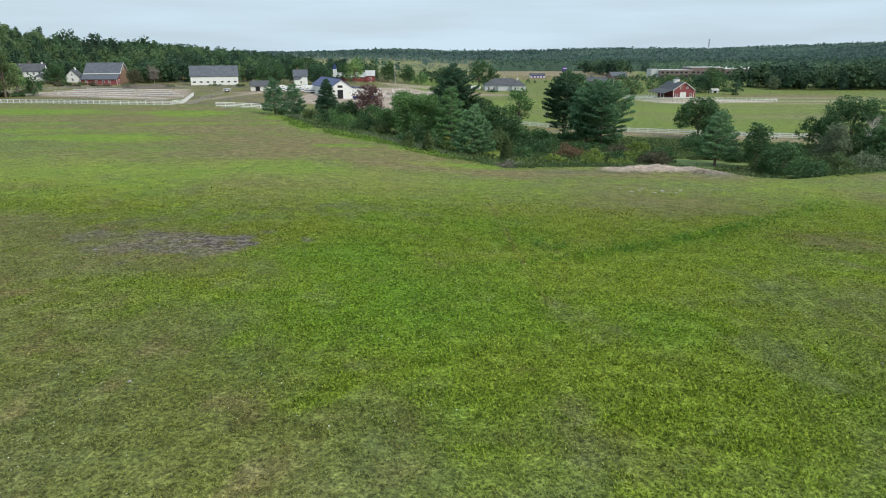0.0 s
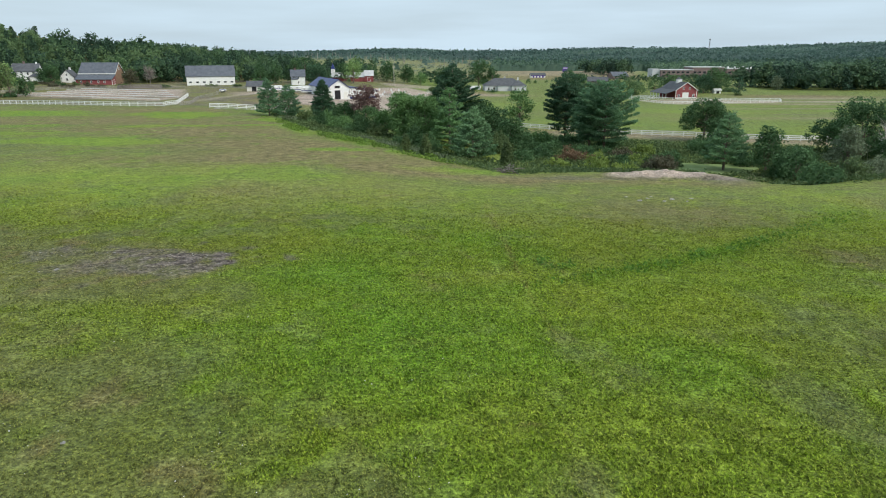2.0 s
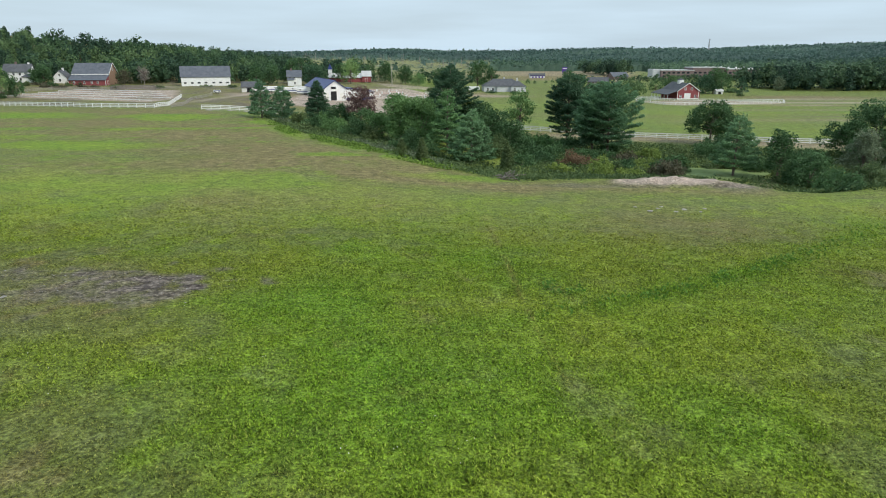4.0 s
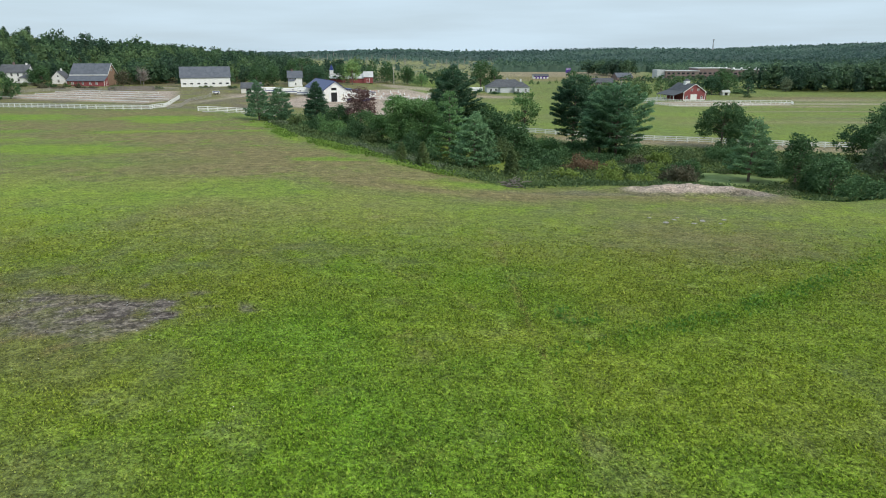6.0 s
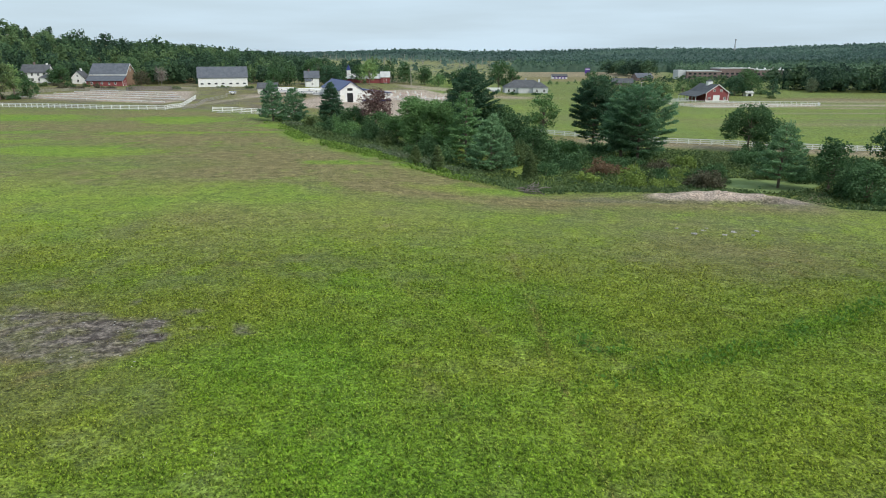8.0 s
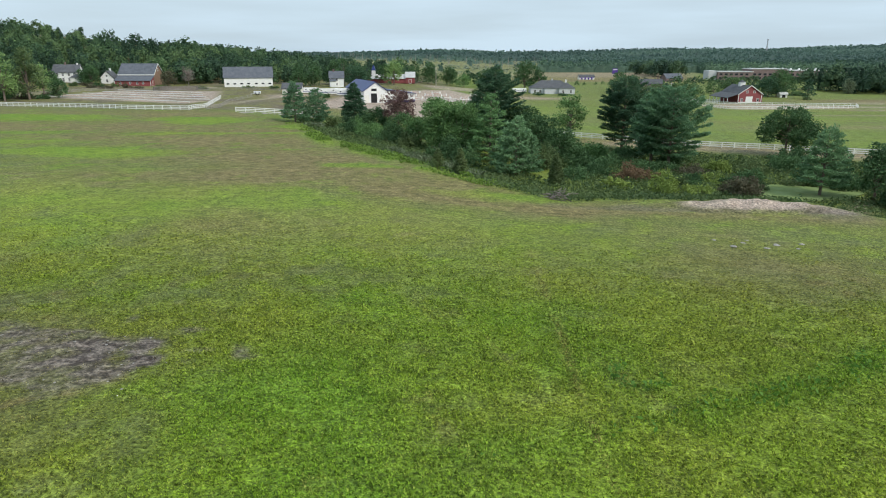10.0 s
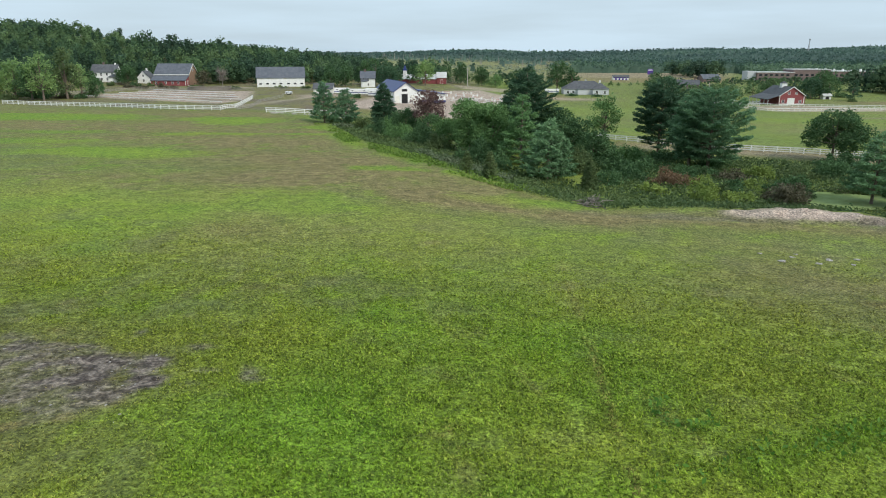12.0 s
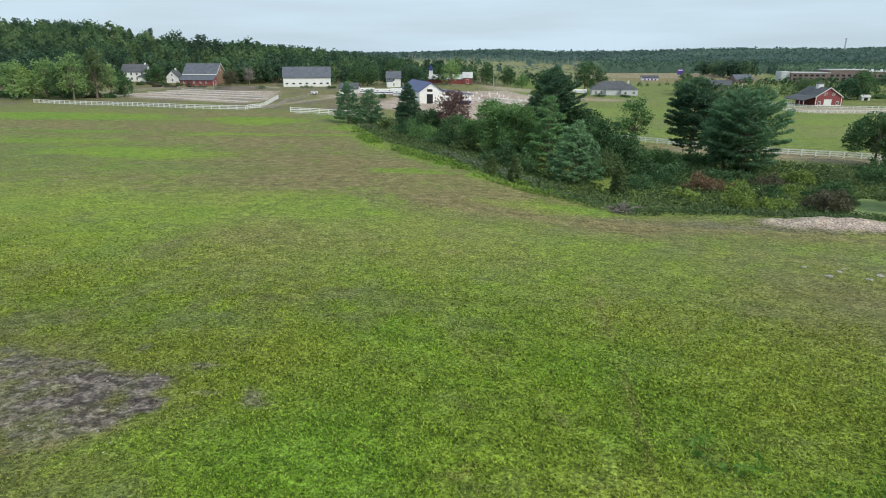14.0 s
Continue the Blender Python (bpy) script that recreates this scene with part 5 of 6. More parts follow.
# ---- buildings ----
def opening(root, kind, x, y, z, w, h, side, frame_material, fill, label="", bars=True):
    """A window or door proud of a wall: side is -1 for the front wall, 1 the back; 'R' or 'L' for the ends."""
    turn = {-1: 0, 1: 180, "R": 90, "L": -90}[side]
    m = pose(x, y, z, 0, 0, turn)
    bm = bmesh.new()
    t = 0.11 * min(w, 1.4)
    for a, c, d, e in ((-w / 2 - t, w / 2 + t, h, h + t), (-w / 2 - t, w / 2 + t, -t, 0), (-w / 2 - t, -w / 2, 0, h), (w / 2, w / 2 + t, 0, h)):
        box(bm, a, c, -0.10, 0.02, d, e)
    ob = part(kind, finish(bm, kind, frame_material), root, label, m)
    bm = bmesh.new()
    box(bm, -w / 2, w / 2, -0.05, 0.02, 0, h)
    part("pane" if fill is M["glass"] else "panel", finish(bm, "pane", fill), ob)
    if bars and fill is M["glass"]:
        bm = bmesh.new()
        box(bm, -0.03, 0.03, -0.075, -0.05, 0, h)
        box(bm, -w / 2, w / 2, -0.075, -0.05, h * 0.5 - 0.03, h * 0.5 + 0.03)
        part("glazing_bar", finish(bm, "glazing_bar", frame_material), ob)
    return ob


def gable(root, L, W, eave, ridge, wall, roof, over=0.45, x=0.0, y=0.0, wall_name="wall"):
    """Walls and a pitched roof; the ridge runs along x, the front is at -y."""
    bm = bmesh.new()
    slab(bm, [(x - L / 2, y - W / 2, 0), (x - L / 2, y - W / 2, eave), (x - L / 2, y, ridge), (x - L / 2, y + W / 2, eave), (x - L / 2, y + W / 2, 0)], (L, 0, 0))
    part(wall_name, finish(bm, "wall", wall), root)
    bm = bmesh.new()
    drop = over * (ridge - eave) / (W / 2)
    for s in (-1, 1):
        a, c = (x - L / 2 - over, y + s * (W / 2 + over), eave - drop + 0.03), (x - L / 2 - over, y, ridge + 0.03)
        slab(bm, [a, c, (c[0], c[1], c[2] + 0.22), (a[0], a[1], a[2] + 0.22)], (L + 2 * over, 0, 0))
    part("roof", finish(bm, "roof", roof), root)


def chimney(root, x, y, z, h, material):
    bm = bmesh.new()
    box(bm, x - 0.45, x + 0.45, y - 0.4, y + 0.4, z, z + h)
    box(bm, x - 0.52, x + 0.52, y - 0.47, y + 0.47, z + h, z + h + 0.15)
    part("chimney", finish(bm, "chimney", material), root, "brick chimney")


def shed_roof(root, name, outline, material, thick=0.22):
    bm = bmesh.new()
    slab(bm, outline, (0, 0, thick))
    part(name, finish(bm, name, material), root)


def place(name, label, category, x, y, turn):
    return thing(name, label, category, pose(x, y, min(ground_at(x, y), ground_at(x + 4, y), ground_at(x - 4, y)) - 0.1, 0, 0, turn))


# the long red barn with a lean-to
b = place("red_barn", "long red barn with a grey shingled roof and white trim", "barn", -202.5, 402, 4)
gable(b, 20.6, 13, 6.4, 12.2, M["brown"], M["slate"])
bm = bmesh.new()
slab(bm, [(-10.3, -12, 0), (-10.3, -12, 3.0), (-10.3, -6.5, 5.4), (-10.3, -6.5, 0)], (20.6, 0, 0))
part("lean_to", finish(bm, "lean_to", M["red"]), b, "red boarded lean-to")
shed_roof(b, "lean_to_roof", [(-10.7, -12.5, 2.9), (10.7, -12.5, 2.9), (10.7, -6.5, 5.6), (-10.7, -6.5, 5.6)], M["slate"])
bm = bmesh.new()
box(bm, -10.6, 10.6, -7.05, -6.75, 5.85, 6.35)
part("trim_board", finish(bm, "trim_board", M["white"]), b, "white trim board")
bm = bmesh.new()
for s in (-1, 1):
    slab(bm, [(10.78, s * 6.95, 5.95), (10.78, 0, 12.15), (10.78, 0, 12.55), (10.78, s * 6.95, 6.35)], (0.1, 0, 0))
part("barge_board", finish(bm, "barge_board", M["white"]), b, "white barge boards")
bm = bmesh.new()
for s in (-1, 1):
    box(bm, s * 10.33 - 0.12, s * 10.33 + 0.12, -12.06, -11.9, 0, 2.95)
part("corner_board", finish(bm, "corner_board", M["white"]), b, "white corner boards")
for wx in (-7.2, -1.5, 2.6, 6.0):
    opening(b, "window", wx, -12, 1.0, 0.9, 1.3, -1, M["white"], M["glass"])
opening(b, "door", 10.3, -8.6, 0.1, 1.4, 2.6, "R", M["white"], M["red"])
opening(b, "window", 10.3, 0, 8.2, 1.0, 1.3, "R", M["white"], M["glass"])

farmhouse = b = place("farmhouse", "white two-storey farmhouse with a grey roof", "house", -242, 394, 14)
gable(b, 14, 9, 6.0, 10.0, M["white"], M["asphalt"])
for wx in (-4.6, -1.6, 1.6, 4.6):
    for wz in (1.1, 3.9):
        opening(b, "window", wx, -4.5, wz, 1.0, 1.5, -1, M["white"], M["glass"])
opening(b, "window", 7, 0, 6.6, 0.9, 1.3, "R", M["white"], M["glass"])
chimney(b, -1.0, 0, 9.0, 2.2, M["brick"])
chimney(b, 5.5, 0, 9.2, 1.6, M["white"])
b = place("farmhouse_ell", "white gabled outbuilding between house and barn", "house", -222, 402, 100)
gable(b, 9, 7.5, 3.6, 7.4, M["white"], M["asphalt"])
opening(b, "window", -4.5, 0, 1.2, 1.0, 1.4, "L", M["white"], M["glass"])
opening(b, "window", -4.5, 0, 4.2, 0.8, 1.1, "L", M["white"], M["glass"])
chimney(b, 2, 0, 6.9, 1.8, M["white"])

b = place("white_barn", "long white barn with a grey roof and small windows", "barn", -135.0, 396, 19)
gable(b, 26.8, 12, 5.4, 10.9, M["white"], M["slate"])
for k in range(7):
    opening(b, "window", -11.4 + 3.75 * k + (0.5 if k > 3 else 0), -6, 1.5, 1.5, 0.8, -1, M["white"], M["glass"], bars=False)

b = place("small_house", "small white house with a blue-grey roof", "house", -83, 395, 12)
gable(b, 8, 7.5, 5.2, 8.6, M["white"], M["slate"])
for wx, wz in ((-2.4, 1.0), (0.2, 1.0), (-2.4, 3.6), (0.2, 3.6)):
    opening(b, "window", wx, -3.75, wz, 0.8, 1.2, -1, M["white"], M["glass"])
gable(b, 3.2, 8.6, 3.4, 5.6, M["white"], M["slate"], 0.3, -2.0, -1.2, "porch_wall")
chimney(b, -1.6, 0, 8.0, 1.7, M["brick"])
b = place("garden_shed", "cream shed with a dark hipped roof", "shed", -90, 331, 8)
gable(b, 9, 7, 2.6, 4.8, M["cream"], M["asphalt"])
opening(b, "door", -1, -3.5, 0.1, 2.2, 2.1, -1, M["white"], M["dark"])

# the riding barn: its ridge runs away from the pasture
b = place("riding_barn", "white riding barn with a blue metal roof and open door", "barn", -47.5, 295, 113)
gable(b, 36, 9.6, 4.8, 8.1, M["white"], M["blue"], 0.5, 5.0, -0.4)
opening(b, "doorway", -13, 0.2, 0.1, 2.5, 3.7, "L", M["white"], M["dark"], "open doorway filled with a black panel for its unlit inside")
opening(b, "hatch", -13, 0.2, 4.7, 2.2, 1.0, "L", M["white"], M["dark"])
for wy in (-3.4, 3.2):
    opening(b, "door", -13, wy, 0.1, 1.8, 3.0, "L", M["white"], M["cream"])
bm = bmesh.new()
slab(bm, [(-11, -17.5, 0), (-11, -17.5, 3.3), (-11, -5.25, 4.8), (-11, -5.25, 0)], (18, 0, 0))
part("side_wing", finish(bm, "side_wing", M["white"]), b, "white lower side wing")
shed_roof(b, "wing_roof", [(-11.6, -18.1, 3.25), (7.6, -18.1, 3.25), (7.6, -5.3, 4.95), (-11.6, -5.3, 4.95)], M["blue"])
bm = bmesh.new()
box(bm, -11.06, 7.06, -17.56, -5.3, 0.0, 0.9)
part("plinth", finish(bm, "plinth", M["bluetrim"]), b, "dark blue plinth boards")
opening(b, "window", -11.06, -14, 1.4, 1.3, 0.9, "L", M["white"], M["glass"])
for k in range(12):
    bm = bmesh.new()
    box(bm, -12 + 3 * k - 0.04, -12 + 3 * k + 0.04, -0.6, -0.2, 8.32, 8.45)
    part("ridge_cap", finish(bm, "ridge_cap", M["blue"]), b)

b = place("red_stable", "red stable with a pale roof and a spired cupola", "barn", -61, 452, 6)
gable(b, 30, 9, 3.0, 5.6, M["red"], M["tin"])
bm = bmesh.new()
box(bm, -11.2, -8.8, -1.2, 1.2, 5.6, 8.2)
part("cupola", finish(bm, "cupola", M["white"]), b, "white cupola")
bm = bmesh.new()
bmesh.ops.create_cone(bm, cap_ends=True, segments=4, radius1=2.0, radius2=0.05, depth=3.6, matrix=pose(-10, 0, 10.0, 0, 0, 45))
part("spire", finish(bm, "spire", M["bluetrim"]), b, "blue pointed spire")
gable(b, 6, 10.6, 3.8, 7.0, M["red"], M["tin"], 0.4, 14.0, 0, "end_wing")
opening(b, "door", 14, -5.3, 0.1, 1.6, 2.4, -1, M["white"], M["red"])

# the grey bungalow with hipped roofs
b = place("grey_house", "large grey house with a hipped shingle roof", "house", 45.5, 458, 3)


def hipped(root, L, W, eave, ridge, wall, roof, x=0.0, y=0.0):
    bm = bmesh.new()
    box(bm, x - L / 2, x + L / 2, y - W / 2, y + W / 2, 0, eave)
    part("wall", finish(bm, "wall", wall), root)
    bm = bmesh.new()
    o, run = 0.5, max(0.4, L / 2 - W / 2)
    c = [bm.verts.new(p) for p in ((x - L / 2 - o, y - W / 2 - o, eave), (x + L / 2 + o, y - W / 2 - o, eave), (x + L / 2 + o, y + W / 2 + o, eave), (x - L / 2 - o, y + W / 2 + o, eave))]
    t = [bm.verts.new(p) for p in ((x - run, y, ridge), (x + run, y, ridge))]
    for q in ((c[0], c[1], t[1], t[0]), (c[1], c[2], t[1]), (c[2], c[3], t[0], t[1]), (c[3], c[0], t[0])):
        bm.faces.new(q)
    bm.faces.new(c[::-1])
    part("roof", finish(bm, "roof", roof), root)


hipped(farmhouse, 5.6, 5.0, 3.0, 4.9, M["white"], M["asphalt"], 6.2, -6.2)
hipped(b, 27, 14, 3.6, 8.4, M["greywall"], M["asphalt"])
hipped(b, 10, 9, 3.7, 7.2, M["greywall"], M["asphalt"], 9.5, -5)
hipped(b, 6, 6, 3.65, 6.2, M["greywall"], M["asphalt"], -2, -6)
for wx, wy in ((-11, -7), (-7.5, -7), (7, -9.5), (12, -9.5)):
    opening(b, "window", wx, wy, 0.9, 1.3, 1.6, -1, M["white"], M["glass"])
chimney(b, 1, 1, 7.6, 1.6, M["greywall"])
chimney(b, 10, 0, 6.2, 2.4, M["white"])

# the red barn with white trim in the meadow
b = place("meadow_barn", "red barn with white trim, cupola and dark shingle roof", "barn", 141, 386, 97)
gable(b, 20, 12.5, 4.6, 8.8, M["red"], M["asphalt"], 0.5)
opening(b, "double_door", -10, 0.4, 0.1, 3.4, 3.2, "L", M["white"], M["white"], "white double door")
for wy in (-2.0, 1.8):
    opening(b, "window", -10, wy, 5.3, 1.0, 1.1, "L", M["white"], M["glass"])
for wy in (-4.4, 4.4):
    opening(b, "window", -10, wy, 1.0, 1.1, 1.4, "L", M["white"], M["glass"])
bm = bmesh.new()
for s in (-1, 1):
    slab(bm, [(-10.6, s * 6.9, 4.25), (-10.6, 0, 8.85), (-10.6, 0, 9.2), (-10.6, s * 6.9, 4.6)], (0.12, 0, 0))
part("barge_board", finish(bm, "barge_board", M["white"]), b, "white barge boards")
bm = bmesh.new()
box(bm, -10.08, -9.98, -6.3, 6.3, 0.0, 0.7)
for s in (-1, 1):
    box(bm, -10.08, -9.98, s * 6.25 - 0.15, s * 6.25 + 0.15, 0.7, 4.6)
part("trim_board", finish(bm, "trim_board", M["white"]), b, "white corner boards")
shed_roof(b, "porch_roof", [(-10.5, 6.2, 4.8), (10.5, 6.2, 4.8), (10.5, 12.6, 2.7), (-10.5, 12.6, 2.7)], M["asphalt"])
for k in range(6):
    part("porch_post", box_mesh("porch_post", (0.22, 0.22, 2.6), M["white"], 0.02), b, m=pose(-10 + 4 * k, 12.1, 0))
bm = bmesh.new()
box(bm, -1.3, 1.3, -1.3, 1.3, 8.0, 10.4)
part("cupola", finish(bm, "cupola", M["white"]), b, "white louvred cupola")
bm = bmesh.new()
bmesh.ops.create_cone(bm, cap_ends=True, segments=4, radius1=2.1, radius2=0.05, depth=1.2, matrix=pose(0, 0, 11.0, 0, 0, 45))
part("cupola_roof", finish(bm, "cupola_roof", M["asphalt"]), b)
shed_roof(b, "rear_roof", [(-4, -6.3, 4.9), (10, -6.3, 4.9), (10, -11, 4.4), (-4, -11, 4.4)], M["asphalt"])
bm = bmesh.new()
box(bm, -3.5, 9.5, -10.6, -6.3, 0, 4.4)
part("rear_wing", finish(bm, "rear_wing", M["red"]), b)

# the brick school
b = place("school", "long flat-roofed brick school with roof vents", "school", 289, 706, -2)
for x0, x1, y0, y1, h0 in ((-52, -18, -8, 20, 7.5), (-18, 16, -4, 24, 10.2), (16, 52, -10, 18, 8.8)):
    bm = bmesh.new()
    box(bm, x0, x1, y0, y1, 0, h0)
    wing = part("wing", finish(bm, "wing", M["brick"]), b)
    bm = bmesh.new()
    box(bm, x0 - 0.3, x1 + 0.3, y0 - 0.3, y1 + 0.3, h0, h0 + 0.7)
    part("roof_edge", finish(bm, "roof_edge", M["tin"]), b, "pale metal roof edge")
    for k in range(int((x1 - x0) / 5)):
        for wz in (1.2, 4.6):
            opening(b, "window", x0 + 3 + 5 * k, y0, wz, 2.6, 1.6, -1, M["asphalt"], M["glass"], bars=False)
for k in range(7):
    bm = bmesh.new()
    bmesh.ops.create_cone(bm, cap_ends=True, segments=10, radius1=1.3, radius2=0.9, depth=2.0, matrix=pose(-2 + 8 * k, 4, 10.6 if k < 3 else 10.2))
    part("roof_vent", finish(bm, "roof_vent", M["white"]), b, "white roof vent")
bm = bmesh.new()
box(bm, -60, -52.1, -4, 14, 0, 8.8)
part("grey_wing", finish(bm, "grey_wing", M["greywall"]), b, "pale grey wing with a metal roof")
b = place("school_annex", "white annex with a flat roof beside the school", "building", 352, 690, 0)
hipped(b, 26, 14, 5.5, 8.0, M["white"], M["tin"])
b = place("brick_house", "two-storey brick house with a dark shingle roof", "house", 119, 492, -10)
gable(b, 14.5, 9, 5.2, 8.0, M["brick"], M["asphalt"])
for wx in (-5.2, -1.8, 1.8, 5.2):
    for wz in (0.9, 3.4):
        opening(b, "window", wx, -4.5, wz, 1.1, 1.4, -1, M["white"], M["glass"])
chimney(b, 4.5, 0, 7.0, 2.0, M["brick"])
b = place("pale_roofed_house", "house with a pale blue-grey metal roof", "house", 180, 660, 15)
gable(b, 17, 12, 3.0, 7.0, M["brick"], M["slate"])
b = place("field_house", "purple and white field house beside a sports field", "building", 106, 702, 2)
gable(b, 15.5, 8, 2.8, 4.6, M["white"], M["asphalt"])
bm = bmesh.new()
box(bm, -7.8, 7.8, -4.05, -3.95, 1.9, 2.8)
part("band", finish(bm, "band", M["purple"]), b, "purple band under the eave")
for wx in (-5, -1.7, 1.7, 5):
    opening(b, "door", wx, -4.05, 0.1, 1.6, 1.7, -1, M["white"], M["purple"])
b = place("scoreboard", "purple scoreboard on two posts", "scoreboard", 152, 790, 0)
for s in (-1, 1):
    part("post", box_mesh("post", (0.35, 0.35, 8.4), M["steel"]), b, m=pose(s * 2.0, 0, 0))
bm = bmesh.new()
box(bm, -3.0, 3.0, -0.7, -0.2, 3.0, 9.0, 0.08)
part("board", finish(bm, "board", M["purple"]), b)
bm = bmesh.new()
box(bm, -2.4, 2.4, -0.76, -0.7, 7.4, 8.2)
part("band", finish(bm, "band", M["white"]), b, "white band")
b = place("white_shelter", "small white run-in shelter", "shed", 180, 424, 5)
gable(b, 4.4, 3.4, 2.0, 3.0, M["white"], M["tin"])
opening(b, "doorway", 0, -1.7, 0.1, 2.0, 1.5, -1, M["white"], M["dark"])
for k, (hx, hy, turn) in enumerate(((352, 530, 20), (405, 545, -10))):
    b = place("white_house", "white house half hidden in the woods", "house", hx, hy, turn)
    b.matrix_world = Matrix.Translation((0, 0, 6)) @ b.matrix_world
    gable(b, 13, 8, 5, 8.5, M["white"], M["tin"])
    opening(b, "window", -3, -4, 2.4, 1.4, 1.6, -1, M["white"], M["glass"])
    bm = bmesh.new()
    box(bm, -7, 7, -4.5, 4.5, -12, 0)
    part("base", finish(bm, "base", M["stone"]), b)


# ---- vehicles and trailers ----
def trailer(x, y, turn, L, label, tall=2.9):
    t = thing("trailer", label, "trailer", pose(x, y, ground_at(x, y), 0, 0, turn), "parked trailers")
    bm = bmesh.new()
    box(bm, -L / 2, L / 2, -1.2, 1.2, 0.55, tall, 0.14)
    part("body", finish(bm, "body", M["white"]), t)
    bm = bmesh.new()
    box(bm, -L / 2 + 0.1, L / 2 - 0.1, -1.215, -1.2, 1.2, 1.5)
    part("stripe", finish(bm, "stripe", M["bluetrim"]), t, "blue stripe")
    for wx in (-L * 0.3, L * 0.3):
        opening(t, "window", wx, -1.2, tall - 0.95, 0.6, 0.4, -1, M["white"], M["glass"], bars=False)
    for wx in (-0.5, 0.5):
        for s in (-1, 1):
            bm = bmesh.new()
            bmesh.ops.create_cone(bm, cap_ends=True, segments=14, radius1=0.38, radius2=0.38, depth=0.24, matrix=pose(wx, s * 1.05, 0.38, 90))
            part("wheel", finish(bm, "wheel", M["rubber"]), t)
    bm = bmesh.new()
    limb(bm, (-L / 2 - 1.3, 0, 0.5), (-L / 2, 0, 0.62), 0.06, 0.06)
    limb(bm, (-L / 2 - 1.2, 0, 0.0), (-L / 2 - 1.2, 0, 0.6), 0.05, 0.05)
    part("drawbar", finish(bm, "drawbar", M["steel"]), t)


trailer(-70, 318, 10, 9, "white horse trailer parked behind the trees")
trailer(-64, 324, 6, 8, "white horse trailer parked by the riding barn")
trailer(-80, 326, 14, 7, "white horse trailer parked by the shed")
trailer(-60, 312, 2, 8, "white horse trailer parked by the riding barn")
trailer(25, 455, 5, 9, "white camping trailer parked beside the grey house")
trailer(-103, 318, 20, 3.2, "low white cart parked by the lane", 1.6)


def show_jump(x, y, turn, rails, label):
    """Two standards with feet, and painted rails across."""
    j = thing("show_jump", label, "show jump", pose(x, y, ground_at(x, y), 0, 0, turn), "jumps in the riding yard")
    for s in (-1, 1):
        bm = bmesh.new()
        box(bm, s * 1.9 - 0.06, s * 1.9 + 0.06, -0.06, 0.06, 0, 1.6, 0.01)
        box(bm, s * 1.9 - 0.05, s * 1.9 + 0.05, -0.45, 0.45, 0, 0.1, 0.01)
        box(bm, s * 1.9 + s * 0.08, s * 1.9 + s * 0.62, -0.04, 0.04, 0.15, 1.25, 0.01)
        part("standard", finish(bm, "standard", M["white"]), j)
    for k in range(rails):
        bm = bmesh.new()
        limb(bm, (-1.85, 0, 0.35 + 0.4 * k), (1.85, 0, 0.35 + 0.4 * k), 0.06, 0.06, 8)
        part("rail", finish(bm, "rail", M["white" if k % 2 else "rosepaint"], True), j)


for x, y, turn, rails in ((-29, 324, 15, 2), (-22, 330, -30, 3), (-33, 338, 40, 2), (-17, 342, 5, 2), (-26, 350, -12, 3), (-10, 334, 25, 2), (-19, 360, 60, 2), (-34, 362, 8, 3), (-8, 352, -20, 2), (-24, 372, 15, 2)):
    show_jump(x, y, turn, rails, "white show jump with pink and white rails")


def pole(x, y, h, label):
    p = thing("utility_pole", label, "pole", pose(x, y, ground_at(x, y) - 0.1))
    bm = bmesh.new()
    limb(bm, (0, 0, 0), (0, 0, h), 0.2, 0.13, 8)
    part("shaft", finish(bm, "shaft", M["dead"], True), p)
    bm = bmesh.new()
    box(bm, -1.2, 1.2, -0.08, 0.08, h - 0.9, h - 0.7)
    part("crossarm", finish(bm, "crossarm", M["dead"]), p)


pole(-29, 440, 12, "pale wooden utility pole beyond the riding barn")
pole(107, 398, 10, "leaning pale wooden utility pole")
pole(-183, 418, 11, "wooden utility pole beside the red barn")

mast = thing("radio_mast", "slim steel mast on the wooded horizon", "mast", pose(690, 1690, ground_at(690, 1690)))
bm = bmesh.new()
for k in range(3):
    a = k * 2.094
    limb(bm, (2.2 * math.cos(a), 2.2 * math.sin(a), 0), (0.8 * math.cos(a), 0.8 * math.sin(a), 36), 0.5, 0.4, 5)
for z in range(0, 34, 4):
    r = 2.2 - 1.4 * z / 36
    for k in range(3):
        a, c = k * 2.094, (k + 1) * 2.094
        limb(bm, (r * math.cos(a), r * math.sin(a), z), (r * math.cos(c), r * math.sin(c), z + 4), 0.25, 0.25, 4)
part("lattice", finish(bm, "lattice", M["steel"]), mast)
box_top = box_mesh("antenna", (3.2, 3.2, 3.0), M["steel"], 0.3)
part("antenna", box_top, mast, m=pose(0, 0, 35.5))


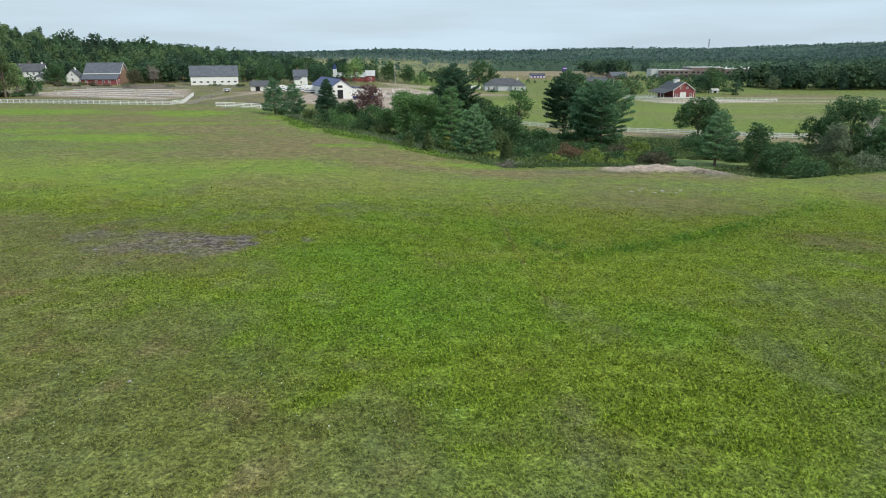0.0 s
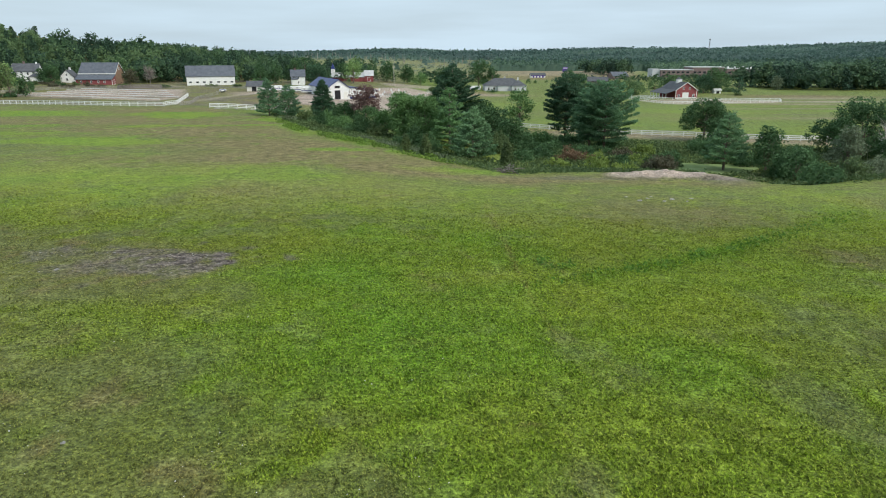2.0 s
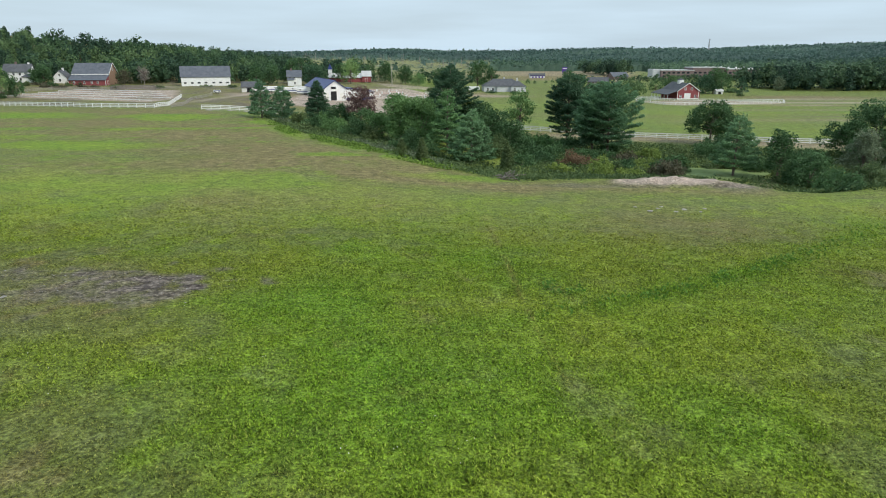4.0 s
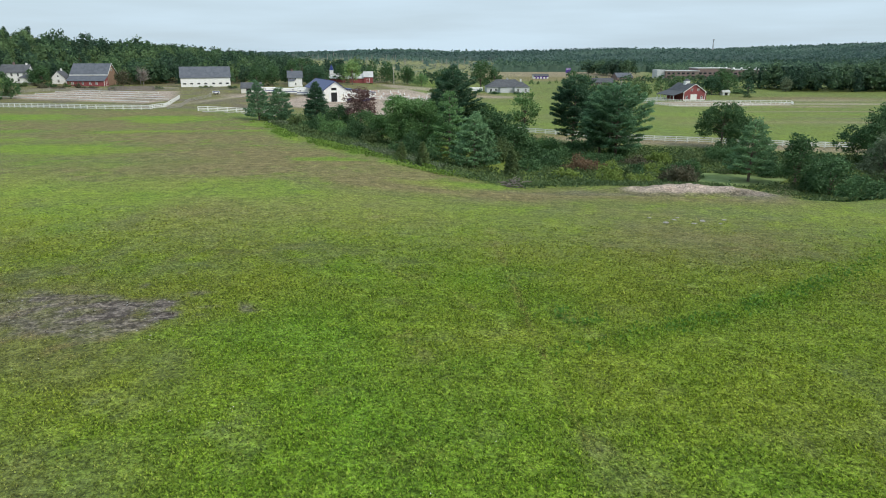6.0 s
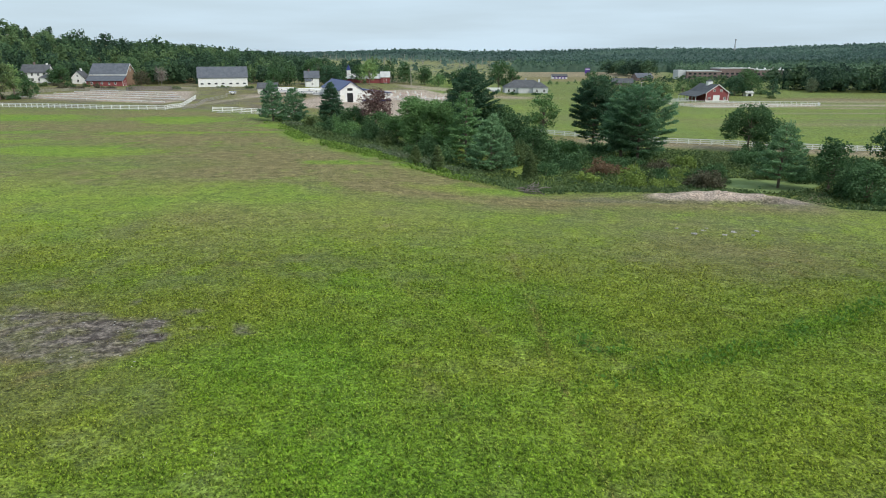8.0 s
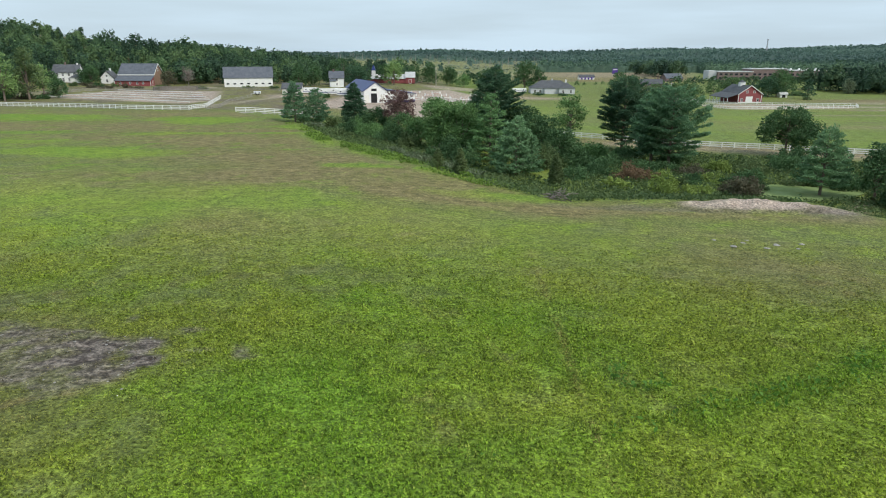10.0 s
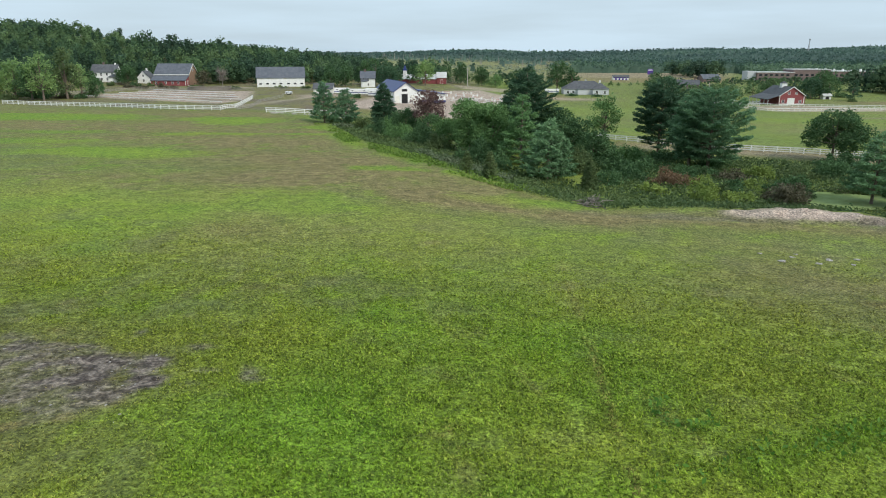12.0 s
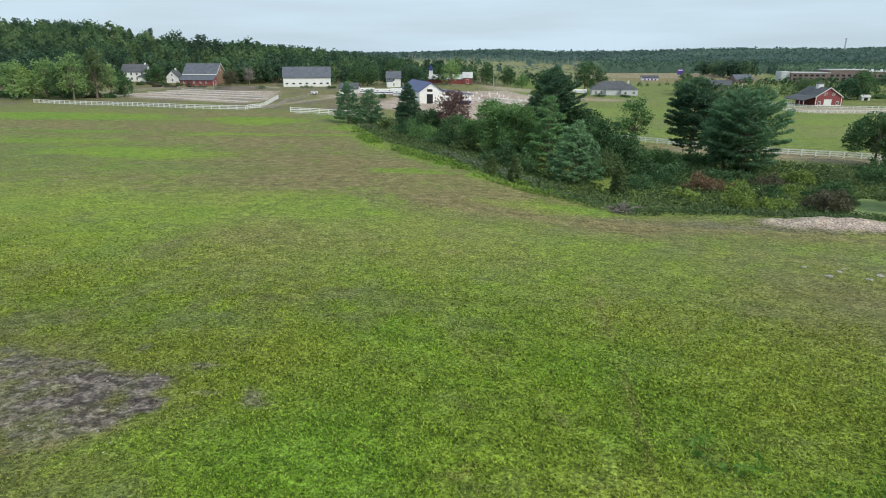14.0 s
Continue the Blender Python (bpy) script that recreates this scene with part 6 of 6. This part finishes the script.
# ---- stones, brush and litter on the pasture ----
def stone_mesh(seed, material, flat=0.6):
    rng = np.random.default_rng(seed)
    bm = bmesh.new()
    bmesh.ops.create_icosphere(bm, subdivisions=2, radius=1.0)
    off = rng.random(3) * 50
    for v in bm.verts:
        v.co *= 0.8 + 0.5 * noise.noise(v.co * 1.3 + Vector(off))
        v.co.z *= flat
    return finish(bm, "stone", material)


SHAPES = [stone_mesh(k, M["stone"]) for k in range(5)]


def stone(x, y, r, label, group=""):
    rng = random.Random(x * 7 + y)
    ob = new("stone", SHAPES[rng.randrange(5)])
    ob.matrix_world = pose(x, y, ground_at(x, y) + r * 0.05, 0, 0, rng.random() * 360) @ Matrix.Diagonal((r, r * (0.6 + 0.5 * rng.random()), r * 0.45, 1))
    tagged(ob, label, "stone", group)


for x, y, r in ((26, 83.5, 0.42), (27.5, 85, 0.34), (29, 83, 0.38), (30.5, 84.5, 0.45), (25, 86, 0.3), (32, 83.2, 0.3), (28.3, 86.2, 0.3), (33.2, 85.1, 0.36)):
    stone(x, y, r, "pale flat stone in the short grass", "stones in the pasture")
stone(-15.0, 27.5, 0.13, "small pale stone in the dry grass")
stone(-28.5, 50.5, 0.3, "pale stone at the muddy patch")
stone(23.6, 30.2, 0.16, "small pale stone in the grass")
rng = np.random.default_rng(77)
for k in range(42):
    x = -72 + 26 * rng.random()
    y = np.interp(x, (-74, -66, -58, -46), (212.5, 214.5, 216, 216)) + rng.normal() * 1.1
    stone(float(x), float(y), float(0.35 + 0.5 * rng.random()), "grey field stone in the stony bank", "stony bank")
for k in range(90):
    x, y = -34 + 19 * rng.random(), 49.5 + 7 * rng.random()
    stone(float(x), float(y), float(0.04 + 0.07 * rng.random()), "small pale stone in the mud", "stones in the mud")

heap = thing("brush_pile", "heap of dead grey branches below the brow", "brush pile", pose(11.6, 106.2, ground_at(11.6, 106.2)))
for k in range(80):
    a, r = rng.random() * 6.28, rng.random() * 1.7
    bm = bmesh.new()
    p = Vector((r * math.cos(a), r * math.sin(a), 0.1 + rng.random() * (1.3 - 0.6 * r)))
    d = Vector((rng.normal(), rng.normal(), rng.normal() * 0.25)) * 0.6
    limb(bm, p - d, p + d, 0.06, 0.02, 5)
    part("branch", finish(bm, "branch", M["brushwood"]), heap)
